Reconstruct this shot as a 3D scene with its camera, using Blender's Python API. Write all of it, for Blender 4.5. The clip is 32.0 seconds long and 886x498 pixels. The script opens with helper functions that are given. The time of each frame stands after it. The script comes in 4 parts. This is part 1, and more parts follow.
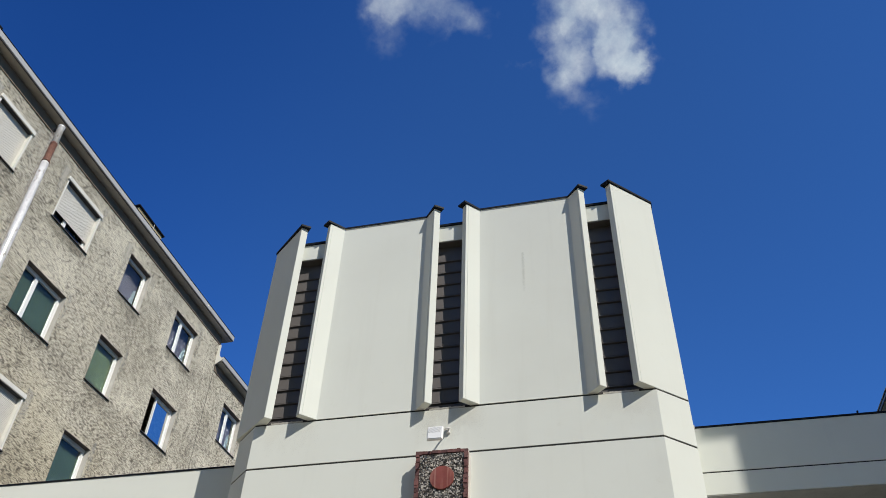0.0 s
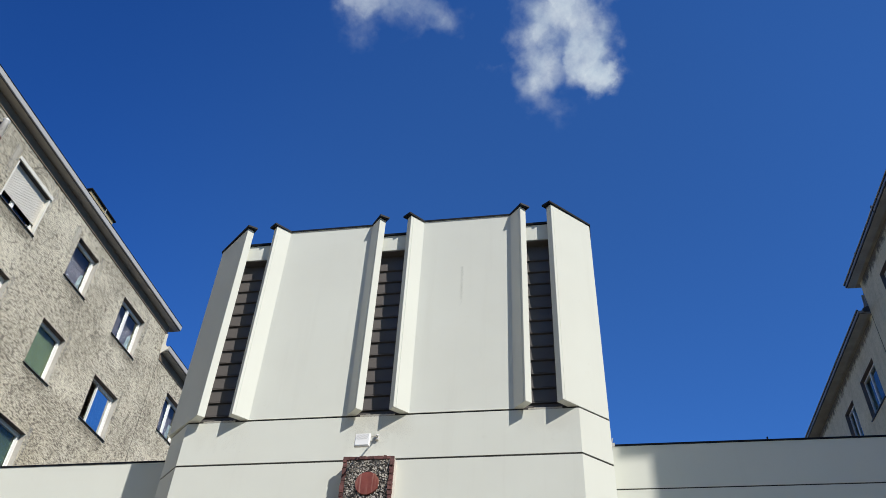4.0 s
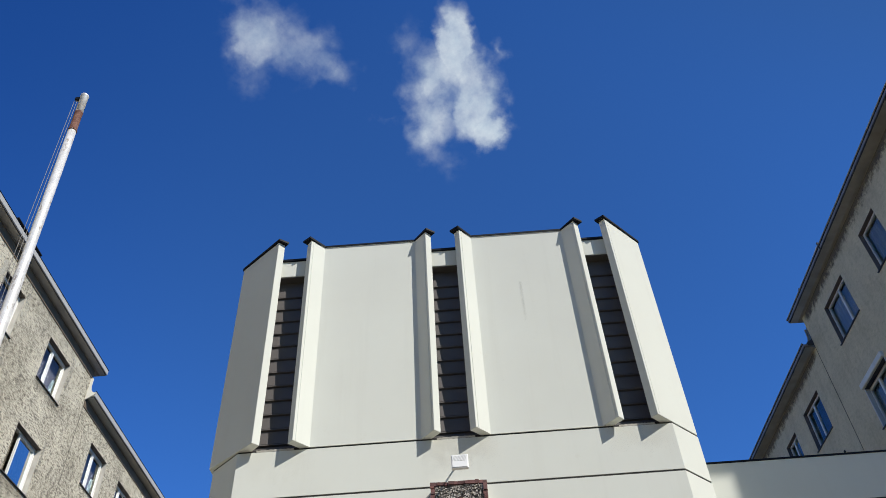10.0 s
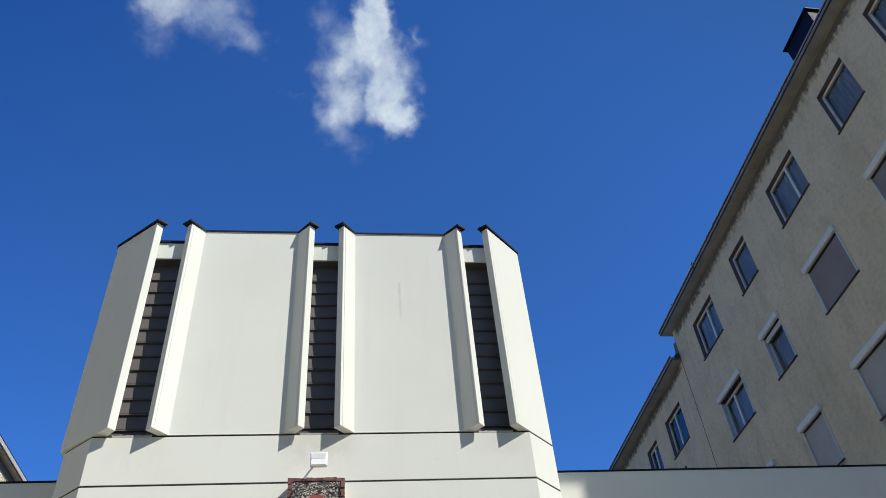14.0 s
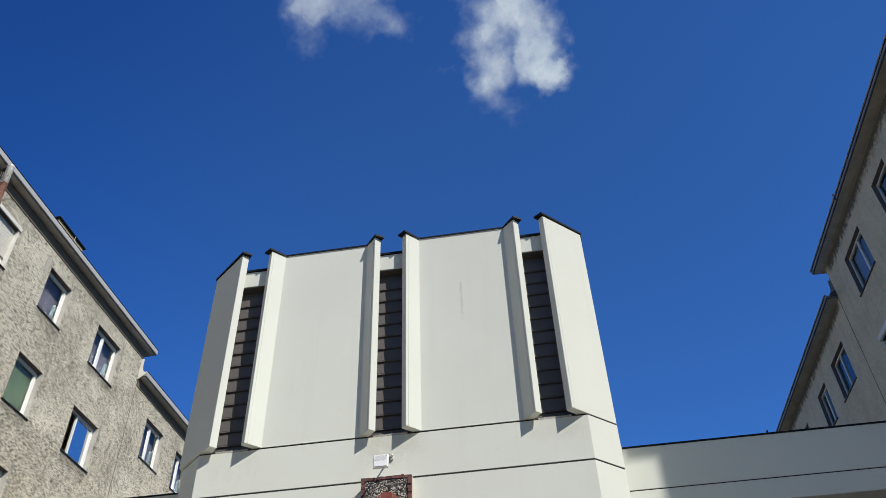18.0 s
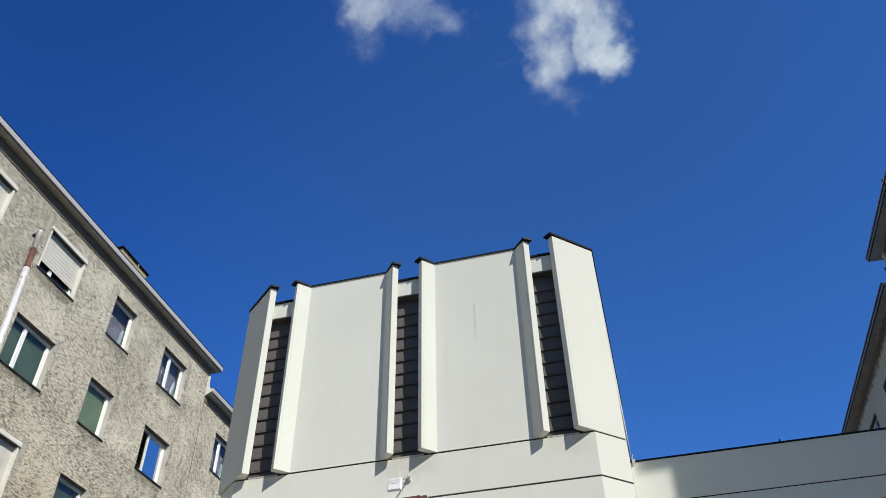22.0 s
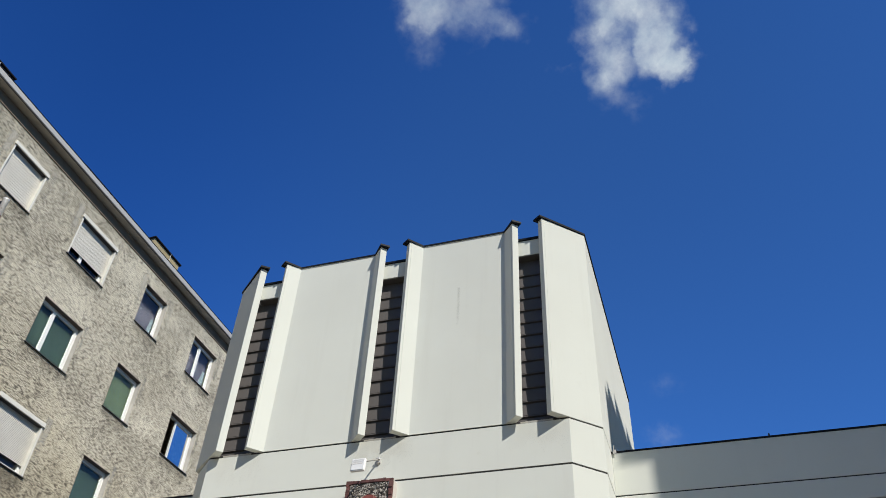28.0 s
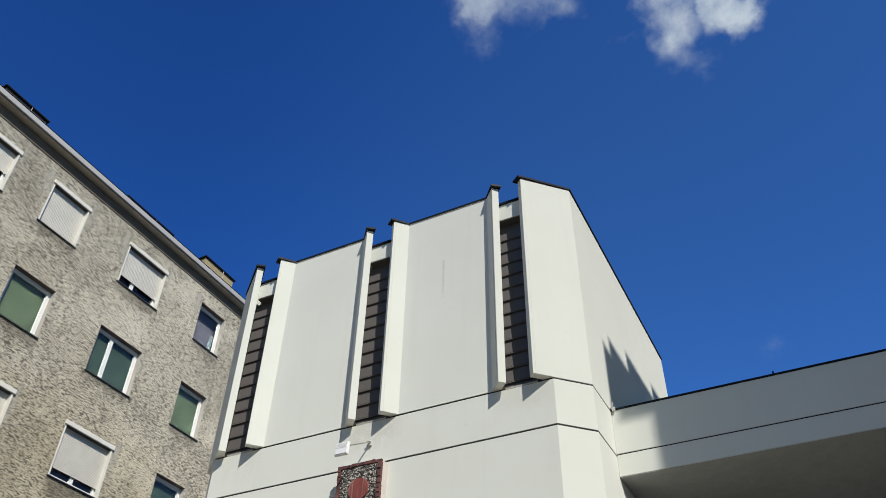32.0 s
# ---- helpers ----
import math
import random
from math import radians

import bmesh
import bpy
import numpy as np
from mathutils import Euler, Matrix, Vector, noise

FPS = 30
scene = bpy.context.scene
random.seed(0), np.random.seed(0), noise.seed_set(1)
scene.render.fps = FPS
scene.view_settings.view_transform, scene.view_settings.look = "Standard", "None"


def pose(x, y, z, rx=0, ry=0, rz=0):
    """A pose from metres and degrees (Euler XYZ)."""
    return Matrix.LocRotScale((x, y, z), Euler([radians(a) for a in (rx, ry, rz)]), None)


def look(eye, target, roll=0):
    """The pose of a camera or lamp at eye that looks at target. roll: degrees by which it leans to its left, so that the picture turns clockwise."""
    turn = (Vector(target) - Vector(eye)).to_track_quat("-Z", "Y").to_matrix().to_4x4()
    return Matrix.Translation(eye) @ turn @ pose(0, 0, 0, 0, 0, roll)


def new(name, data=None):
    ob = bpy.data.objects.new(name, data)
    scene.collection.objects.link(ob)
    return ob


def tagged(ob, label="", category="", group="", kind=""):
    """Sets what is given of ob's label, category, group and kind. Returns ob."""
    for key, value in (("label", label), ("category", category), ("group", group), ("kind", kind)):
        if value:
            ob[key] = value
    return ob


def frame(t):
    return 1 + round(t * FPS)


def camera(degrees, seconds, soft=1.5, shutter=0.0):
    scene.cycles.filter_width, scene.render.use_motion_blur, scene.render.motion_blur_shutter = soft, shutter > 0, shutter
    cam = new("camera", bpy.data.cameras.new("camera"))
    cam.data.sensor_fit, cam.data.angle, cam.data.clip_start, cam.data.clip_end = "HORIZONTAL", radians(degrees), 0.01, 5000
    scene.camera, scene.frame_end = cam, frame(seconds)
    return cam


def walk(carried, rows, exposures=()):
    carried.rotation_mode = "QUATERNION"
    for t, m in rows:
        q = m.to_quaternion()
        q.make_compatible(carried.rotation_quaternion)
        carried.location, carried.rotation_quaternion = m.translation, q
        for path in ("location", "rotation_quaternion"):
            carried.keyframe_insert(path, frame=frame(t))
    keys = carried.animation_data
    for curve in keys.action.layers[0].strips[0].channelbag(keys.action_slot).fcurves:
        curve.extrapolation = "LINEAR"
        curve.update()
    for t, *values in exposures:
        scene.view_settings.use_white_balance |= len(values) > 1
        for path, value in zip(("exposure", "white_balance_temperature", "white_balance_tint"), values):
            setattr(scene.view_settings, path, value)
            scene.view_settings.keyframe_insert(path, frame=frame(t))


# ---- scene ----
cam = camera(58.2, 32.0, 0.8)
PATH = [
    (0, (1.028, -0.018, 1.584), (0.633, 1.44, 2.895), 2.4),
    (0.5, (1.134, -0.09, 1.588), (0.738, 1.371, 2.895), 2.2),
    (1, (1.225, -0.157, 1.553), (0.832, 1.307, 2.858), 2.2),
    (1.5, (1.29, -0.239, 1.573), (0.916, 1.228, 2.879), 1.7),
    (2, (1.325, -0.277, 1.571), (1.034, 1.2, 2.888), 0.2),
    (2.5, (1.365, -0.462, 1.525), (1.113, 1.029, 2.835), 1.3),
    (3, (1.348, -0.426, 1.569), (1.154, 1.074, 2.877), 1.4),
    (3.5, (1.34, -0.369, 1.556), (1.156, 1.132, 2.865), 1.1),
    (4, (1.317, -0.257, 1.56), (1.019, 1.223, 2.871), 3.3),
    (4.5, (1.104, -0.168, 1.584), (0.756, 1.303, 2.893), 3.6),
    (6.5, (0.211, 0.02, 1.596), (0.004, 1.474, 2.954), -2.1),
    (7, (0.088, 0.003, 1.586), (-0.1, 1.478, 2.923), -3.0),
    (7.5, (-0.103, 0.096, 1.587), (-0.272, 1.575, 2.923), -3.5),
    (8, (-0.26, 0.147, 1.588), (-0.41, 1.639, 2.912), -3.9),
    (8.5, (-0.386, 0.13, 1.594), (-0.525, 1.614, 2.927), -3.4),
    (9, (-0.54, 0.105, 1.599), (-0.632, 1.548, 2.981), -3.4),
    (9.5, (-0.662, 0.118, 1.577), (-0.704, 1.554, 2.968), -3.7),
    (10, (-0.807, 0.221, 1.589), (-0.822, 1.645, 2.993), -3.8),
    (10.5, (-0.945, 0.24, 1.595), (-0.938, 1.652, 3.011), -4.3),
    (11, (-1.001, 0.232, 1.602), (-0.995, 1.645, 3.018), -4.4),
    (11.5, (-0.997, 0.235, 1.59), (-0.983, 1.649, 3.005), -4.4),
    (12, (-0.954, 0.261, 1.601), (-0.925, 1.683, 3.007), -3.4),
    (12.5, (-0.898, 0.243, 1.586), (-0.857, 1.672, 2.985), -3.3),
    (13, (-0.838, 0.19, 1.589), (-0.789, 1.627, 2.979), -3.4),
    (13.5, (-0.751, 0.06, 1.592), (-0.702, 1.502, 2.977), -3.6),
    (14, (-0.607, 0.026, 1.625), (-0.37, 1.468, 2.99), -5.6),
    (14.5, (-0.337, -0.028, 1.64), (0.115, 1.377, 2.989), -7.2),
    (15, (-0.13, -0.123, 1.606), (0.311, 1.288, 2.954), -7.0),
    (15.5, (-0.001, -0.279, 1.591), (0.162, 1.171, 2.958), -3.7),
    (17.5, (0.775, -0.497, 1.574), (0.62, 0.984, 2.91), -2.2),
    (18, (0.897, -0.565, 1.586), (0.696, 0.926, 2.903), -2.3),
    (18.5, (1.057, -0.573, 1.606), (0.849, 0.924, 2.916), -2.1),
    (19, (1.236, -0.607, 1.584), (0.987, 0.882, 2.895), -1.2),
    (19.5, (1.323, -0.682, 1.586), (1.021, 0.798, 2.897), -0.4),
    (20, (1.408, -0.783, 1.585), (1.053, 0.683, 2.898), -0.7),
    (20.5, (1.479, -0.845, 1.586), (1.085, 0.61, 2.901), -0.7),
    (21, (1.519, -0.899, 1.585), (1.124, 0.557, 2.899), -1.0),
    (21.5, (1.604, -0.894, 1.581), (1.22, 0.565, 2.894), -1.3),
    (22, (1.756, -0.961, 1.586), (1.384, 0.5, 2.901), -1.2),
    (22.5, (1.886, -0.984, 1.558), (1.526, 0.475, 2.877), -1.1),
    (23, (1.891, -0.921, 1.571), (1.55, 0.545, 2.887), -1.4),
    (23.5, (1.898, -0.913, 1.584), (1.562, 0.557, 2.898), -1.6),
    (24, (1.839, -0.785, 1.608), (1.508, 0.679, 2.931), -1.5),
    (24.5, (1.835, -0.769, 1.578), (1.497, 0.695, 2.898), -0.8),
    (25, (1.838, -0.709, 1.581), (1.504, 0.754, 2.904), -0.5),
    (25.5, (1.892, -0.709, 1.568), (1.561, 0.755, 2.89), -0.3),
    (27.5, (2.387, -0.438, 1.534), (1.976, 1.008, 2.852), 1.2),
    (28, (2.56, -0.335, 1.524), (2.055, 1.079, 2.845), 3.3),
    (28.5, (2.752, -0.266, 1.537), (2.188, 1.13, 2.854), 4.2),
    (29, (2.822, -0.114, 1.532), (2.241, 1.275, 2.848), 4.2),
    (29.5, (2.922, 0.006, 1.529), (2.331, 1.391, 2.845), 3.0),
    (30, (3.056, 0.149, 1.553), (2.446, 1.52, 2.875), 2.0),
    (30.5, (3.27, 0.261, 1.54), (2.605, 1.617, 2.851), 2.4),
    (31, (3.389, 0.361, 1.534), (2.723, 1.723, 2.839), 2.2),
    (31.5, (3.539, 0.453, 1.526), (2.866, 1.815, 2.826), 1.8),
    (32, (3.663, 0.511, 1.534), (2.958, 1.855, 2.836), 1.2),
]
EXPOSURES = [(0.0, 0.16), (2.0, 0.26), (4.0, 0.27), (8.0, 0.26), (10.0, 0.31), (13.0, 0.28), (14.0, 0.46), (14.5, 0.58), (15.0, 0.52), (17.0, 0.22), (19.0, 0.21), (22.0, 0.28), (25.0, 0.24), (32.0, 0.15)]
walk(cam, [(t, look(eye, target, roll)) for t, eye, target, roll in PATH], EXPOSURES)

# ---- light ----
SUN_AZ, SUN_EL = 50.5, 39.5  # degrees from the way out of the tower's front, towards +x; above the horizon
to_sun = Vector((math.sin(radians(SUN_AZ)) * math.cos(radians(SUN_EL)), -math.cos(radians(SUN_AZ)) * math.cos(radians(SUN_EL)), math.sin(radians(SUN_EL))))
sun = new("sun", bpy.data.lights.new("sun", "SUN"))
sun.data.energy, sun.data.angle, sun.data.color = 4.35, radians(0.40), (1.0, 0.962, 0.905)
sun.matrix_world = look((0, 0, 60), Vector((0, 0, 60)) - to_sun)
world = bpy.data.worlds.new("sky")
scene.world = world
world.use_nodes = True
wn = world.node_tree
sky = wn.nodes.new("ShaderNodeTexSky")
sky.sky_type, sky.sun_disc = "NISHITA", False
sky.sun_elevation, sky.sun_rotation = radians(SUN_EL), math.atan2(to_sun.x, to_sun.y)
sky.altitude, sky.air_density, sky.dust_density, sky.ozone_density = 600, 0.8, 0.0, 4.0
wn.nodes["Background"].inputs["Strength"].default_value = 0.10
deep = wn.nodes.new("ShaderNodeMix")
deep.data_type, deep.blend_type = "RGBA", "MULTIPLY"
deep.inputs[0].default_value = 1.0
wn.links.new(sky.outputs["Color"], deep.inputs[6])
way = wn.nodes.new("ShaderNodeTexCoord")


def towards(direction, lo, hi, a, b):
    """A value that goes from a to b as the sky's direction turns towards the given one."""
    dot, span = wn.nodes.new("ShaderNodeVectorMath"), wn.nodes.new("ShaderNodeMapRange")
    dot.operation, dot.inputs[1].default_value = "DOT_PRODUCT", direction
    wn.links.new(way.outputs["Generated"], dot.inputs[0])
    span.interpolation_type = "SMOOTHSTEP"
    for k, v in enumerate((lo, hi, a, b)):
        span.inputs[k + 1].default_value = v
    wn.links.new(dot.outputs["Value"], span.inputs[0])
    return span.outputs[0]


def blend(fac, a, b):
    n = wn.nodes.new("ShaderNodeMix")
    n.data_type = "RGBA"
    wn.links.new(fac, n.inputs[0])
    for k, v in ((6, a), (7, b)):
        if isinstance(v, tuple):
            n.inputs[k].default_value = (*v, 1)
        else:
            wn.links.new(v, n.inputs[k])
    return n.outputs[2]


# the sky is deepest high in the west, hazier low in the north, and palest round the sun
NORTH = (0.15, 0.85, 0.5)
tint = blend(towards(NORTH, 0.62, 0.95, 0.0, 1.0), (0.30, 0.885, 1.80), (0.42, 0.885, 1.45))
tint = blend(towards(to_sun, 0.35, 0.85, 0.0, 1.0), tint, (0.58, 0.80, 0.82))
wn.links.new(tint, deep.inputs[7])
bright = wn.nodes.new("ShaderNodeMath")
bright.operation = "MAXIMUM"
wn.links.new(towards(NORTH, 0.60, 0.95, 0.073, 0.109), bright.inputs[0])
wn.links.new(towards(to_sun, 0.25, 0.9, 0.073, 0.118), bright.inputs[1])
wn.links.new(bright.outputs[0], wn.nodes["Background"].inputs["Strength"])
wn.links.new(deep.outputs[2], wn.nodes["Background"].inputs["Color"])


# ---- materials ----
class Nodes:
    """A node tree with short calls."""

    def __init__(self, name):
        self.mat = bpy.data.materials.new(name)
        self.mat.use_nodes = True
        self.tree = self.mat.node_tree
        self.bsdf = self.tree.nodes["Principled BSDF"]
        self.coord = self.tree.nodes.new("ShaderNodeTexCoord").outputs["Object"]

    def link(self, a, b):
        self.tree.links.new(a, b)

    def mapped(self, scale=(1, 1, 1), rot=(0, 0, 0), shift=(0, 0, 0)):
        n = self.tree.nodes.new("ShaderNodeMapping")
        n.inputs["Scale"].default_value, n.inputs["Rotation"].default_value, n.inputs["Location"].default_value = scale, rot, shift
        self.link(self.coord, n.inputs["Vector"])
        return n.outputs["Vector"]

    def noise(self, scale, vector=None, detail=4.0, rough=0.55, warp=0.0):
        n = self.tree.nodes.new("ShaderNodeTexNoise")
        n.inputs["Scale"].default_value, n.inputs["Detail"].default_value = scale, detail
        n.inputs["Roughness"].default_value, n.inputs["Distortion"].default_value = rough, warp
        self.link(vector or self.coord, n.inputs["Vector"])
        return n.outputs["Fac"]

    def ramp(self, fac, low, high, a=0.0, b=1.0):
        n = self.tree.nodes.new("ShaderNodeMapRange")
        n.inputs[1].default_value, n.inputs[2].default_value, n.inputs[3].default_value, n.inputs[4].default_value = low, high, a, b
        self.link(fac, n.inputs[0])
        return n.outputs[0]

    def sums(self, op, a, b):
        n = self.tree.nodes.new("ShaderNodeMath")
        n.operation = op
        for k, v in enumerate((a, b)):
            if isinstance(v, (int, float)):
                n.inputs[k].default_value = v
            else:
                self.link(v, n.inputs[k])
        return n.outputs[0]

    def mix(self, fac, a, b, mode="MIX"):
        n = self.tree.nodes.new("ShaderNodeMix")
        n.data_type, n.blend_type = "RGBA", mode
        for k, v in ((0, fac), (6, a), (7, b)):
            if isinstance(v, (int, float)):
                n.inputs[k].default_value = v
            elif isinstance(v, tuple):
                n.inputs[k].default_value = (*v, 1)
            else:
                self.link(v, n.inputs[k])
        return n.outputs[2]

    def bump(self, height, strength, distance):
        n = self.tree.nodes.new("ShaderNodeBump")
        n.inputs["Strength"].default_value, n.inputs["Distance"].default_value = strength, distance
        self.link(height, n.inputs["Height"])
        self.link(n.outputs["Normal"], self.bsdf.inputs["Normal"])

    def set(self, color=None, rough=None, metal=None):
        for key, v in (("Base Color", color), ("Roughness", rough), ("Metallic", metal)):
            if v is None:
                continue
            if isinstance(v, tuple):
                self.bsdf.inputs[key].default_value = (*v, 1)
            elif isinstance(v, (int, float)):
                self.bsdf.inputs[key].default_value = v
            else:
                self.link(v, self.bsdf.inputs[key])
        return self.mat


def worn(name, color, rough=0.6, metal=0.0, dirt=0.25, grain=30.0, bump=0.2, depth=0.003):
    """A painted or metal surface with fine grain, soft patches and a little relief."""
    n = Nodes(name)
    patches = n.ramp(n.noise(2.3), 0.35, 0.7)
    fine = n.noise(grain)
    c = n.mix(n.sums("MULTIPLY", patches, dirt), color, tuple(v * 0.6 for v in color))
    c = n.mix(n.sums("MULTIPLY", n.ramp(fine, 0.4, 0.75), dirt * 0.6), c, tuple(v * 0.72 for v in color))
    n.bump(fine, bump, depth)
    return n.set(c, n.ramp(patches, 0, 1, rough * 0.9, min(1.0, rough * 1.15)), metal)


def render_plaster():
    """Smooth off-white masonry paint: faint clouding, trowel marks, thin run-off streaks."""
    n = Nodes("painted_plaster")
    cloud = n.ramp(n.noise(0.9, detail=5), 0.35, 0.7)
    streak = n.ramp(n.noise(3.0, n.mapped((2.2, 2.2, 0.12)), 6, 0.6), 0.56, 0.78)
    spot = n.ramp(n.noise(4.5, n.mapped((1, 1, 1), (0.4, 0.2, 0), (3, 7, 1)), 8, 0.7), 0.63, 0.8)
    fine = n.noise(160, detail=3)
    c = n.mix(n.sums("MULTIPLY", cloud, 0.55), (0.705, 0.716, 0.645), (0.652, 0.655, 0.585))
    c = n.mix(n.sums("MULTIPLY", streak, 0.14), c, (0.52, 0.51, 0.44))
    c = n.mix(n.sums("MULTIPLY", spot, 0.32), c, (0.54, 0.52, 0.42))
    n.bump(n.sums("ADD", fine, n.sums("MULTIPLY", n.noise(7, detail=3), 2.0)), 0.12, 0.004)
    n.bsdf.inputs["Diffuse Roughness"].default_value = 0.4
    return n.set(c, 0.9)


def scratch_render(name, light, dark, moss):
    """Scratched pebble render: short dragged strokes with their small shadows and bright ridges painted in, worn smooth
    and pale in places, brown with dirt in others.
    """
    n = Nodes(name)
    strokes = n.noise(1.0, n.mapped((11.5, 8.5, 30), (0.10, 0.0, 0.0)), 2, 0.5, 0.8)
    cross = n.noise(1.0, n.mapped((14, 11, 38), (-0.22, 0, 0), (4, 1, 2)), 3, 0.6, 0.5)
    clump = n.noise(1.0, n.mapped((5, 3.2, 6.5), (0.1, 0, 0), (2, 8, 5)), 4, 0.65)
    patch = n.ramp(n.noise(0.40, detail=7, rough=0.62), 0.36, 0.66)
    band = n.ramp(n.noise(0.85, n.mapped((1, 0.8, 0.6), (0, 0, 0), (9, 3, 5)), 7, 0.68), 0.42, 0.70)
    worn_off = n.ramp(n.noise(0.5, n.mapped((1, 0.7, 1.3), (0, 0, 0), (3.1, 5.4, 7.2)), 6, 0.66), 0.52, 0.66)
    h = n.sums("ADD", n.sums("MULTIPLY", strokes, 0.62), n.sums("MULTIPLY", cross, 0.38))
    low = n.sums("ADD", h, n.sums("MULTIPLY", n.sums("SUBTRACT", clump, 0.5), 0.22))
    low = n.sums("ADD", low, n.sums("MULTIPLY", worn_off, 0.04))
    low = n.sums("SUBTRACT", low, n.sums("MULTIPLY", band, 0.03))
    # relief shading in the colour: hollows darkened as shadow, ridges lightened as highlight
    hollow_shade = n.ramp(low, 0.485, 0.42)
    crest_light = n.ramp(low, 0.52, 0.60)
    c = n.mix(n.sums("MULTIPLY", patch, 0.85), light, moss)
    c = n.mix(n.sums("MULTIPLY", band, 0.55), c, tuple(0.66 * k for k in moss))
    c = n.mix(n.sums("MULTIPLY", worn_off, 0.55), c, tuple(1.08 * k for k in light))
    c = n.mix(n.sums("MULTIPLY", crest_light, 0.5), c, tuple(min(0.82, 1.35 * k) for k in light))
    c = n.mix(n.sums("MULTIPLY", hollow_shade, 0.93), c, dark)
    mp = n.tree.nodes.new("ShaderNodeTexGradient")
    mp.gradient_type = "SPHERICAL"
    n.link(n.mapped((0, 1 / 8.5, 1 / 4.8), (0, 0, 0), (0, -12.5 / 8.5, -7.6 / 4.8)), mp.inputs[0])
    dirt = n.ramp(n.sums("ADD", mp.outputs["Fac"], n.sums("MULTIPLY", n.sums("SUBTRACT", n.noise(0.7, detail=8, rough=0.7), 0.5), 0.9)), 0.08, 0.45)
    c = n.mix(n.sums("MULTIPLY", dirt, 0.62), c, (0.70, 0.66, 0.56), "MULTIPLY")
    n.bump(low, 1.0, 0.03)
    n.bsdf.inputs["Diffuse Roughness"].default_value = 1.0
    return n.set(c, 0.95)


def smooth_render(name, light, dark):
    """Old flat plaster with blotches, trowel marks and long run-off stains."""
    n = Nodes(name)
    a = n.ramp(n.noise(0.45, detail=8, rough=0.65), 0.35, 0.66)
    b = n.ramp(n.noise(1.6, n.mapped((1, 1, 0.55), (0, 0, 0), (5, 2, 8)), 9, 0.7), 0.48, 0.74)
    run = n.ramp(n.noise(1.0, n.mapped((5, 5, 0.35), (0, 0, 0), (1, 6, 3)), 6, 0.62), 0.54, 0.74)
    trowel = n.noise(7.0, n.mapped((1, 1, 1.8), (0.3, 0, 0)), 7, 0.68, 0.4)
    fine = n.noise(45, detail=5)
    c = n.mix(n.sums("MULTIPLY", a, 0.6), light, tuple(0.72 * k for k in light))
    c = n.mix(n.sums("MULTIPLY", b, 0.5), c, dark)
    c = n.mix(n.sums("MULTIPLY", run, 0.28), c, dark)
    c = n.mix(n.sums("MULTIPLY", n.ramp(trowel, 0.5, 0.72), 0.35), c, tuple(0.8 * k for k in dark))
    c = n.mix(n.sums("MULTIPLY", n.ramp(trowel, 0.48, 0.3), 0.25), c, tuple(1.15 * k for k in light))
    c = n.mix(n.sums("MULTIPLY", n.ramp(fine, 0.45, 0.7), 0.25), c, dark)
    n.bump(n.sums("ADD", fine, n.sums("MULTIPLY", trowel, 2.0)), 0.5, 0.008)
    return n.set(c, 0.92)


def glass_pane(name="window_glass", tint=(0.82, 0.9, 0.9)):
    n = Nodes(name)
    n.bsdf.inputs["Transmission Weight"].default_value = 1.0
    n.bsdf.inputs["IOR"].default_value = 1.33
    n.bump(n.noise(1.4, detail=1), 0.05, 0.02)
    return n.set(tint, n.ramp(n.noise(3.0), 0.3, 0.8, 0.0, 0.03))


def rusty_pole():
    """Galvanised steel: pale with cloudy spangle, short dark scuffs and a few rust flakes."""
    n = Nodes("galvanised_pole")
    blot = n.ramp(n.noise(24, n.mapped((1, 1, 0.5)), 7, 0.68), 0.42, 0.64)
    spangle = n.ramp(n.noise(70, n.mapped((1, 1, 0.7), (0, 0, 0), (5, 1, 2)), 4, 0.6), 0.44, 0.62)
    flakes = n.ramp(n.noise(26, n.mapped((1, 1, 0.3), (0, 0, 0), (2, 3, 1)), 8, 0.7), 0.57, 0.63)
    c = n.mix(n.sums("MULTIPLY", blot, 0.6), (0.86, 0.845, 0.81), (0.56, 0.545, 0.52))
    c = n.mix(n.sums("MULTIPLY", spangle, 0.22), c, (0.44, 0.43, 0.42))
    c = n.mix(n.sums("MULTIPLY", flakes, 0.8), c, (0.20, 0.16, 0.13))
    n.bump(blot, 0.25, 0.002)
    return n.set(c, n.ramp(flakes, 0, 1, 0.28, 0.8), 0.25)


def rust_band():
    """Bare steel rusted red-brown, with remains of pale zinc."""
    n = Nodes("rusted_steel")
    a = n.ramp(n.noise(30, n.mapped((1, 1, 0.6)), 8, 0.7), 0.4, 0.62)
    flecks = n.ramp(n.noise(46, n.mapped((1, 1, 0.5), (0, 0, 0), (7, 2, 4)), 6, 0.7), 0.58, 0.64)
    c = n.mix(a, (0.20, 0.09, 0.055), (0.08, 0.026, 0.016))
    c = n.mix(n.sums("MULTIPLY", flecks, 0.75), c, (0.52, 0.44, 0.40))
    n.bump(a, 0.5, 0.003)
    return n.set(c, 0.75, 0.15)


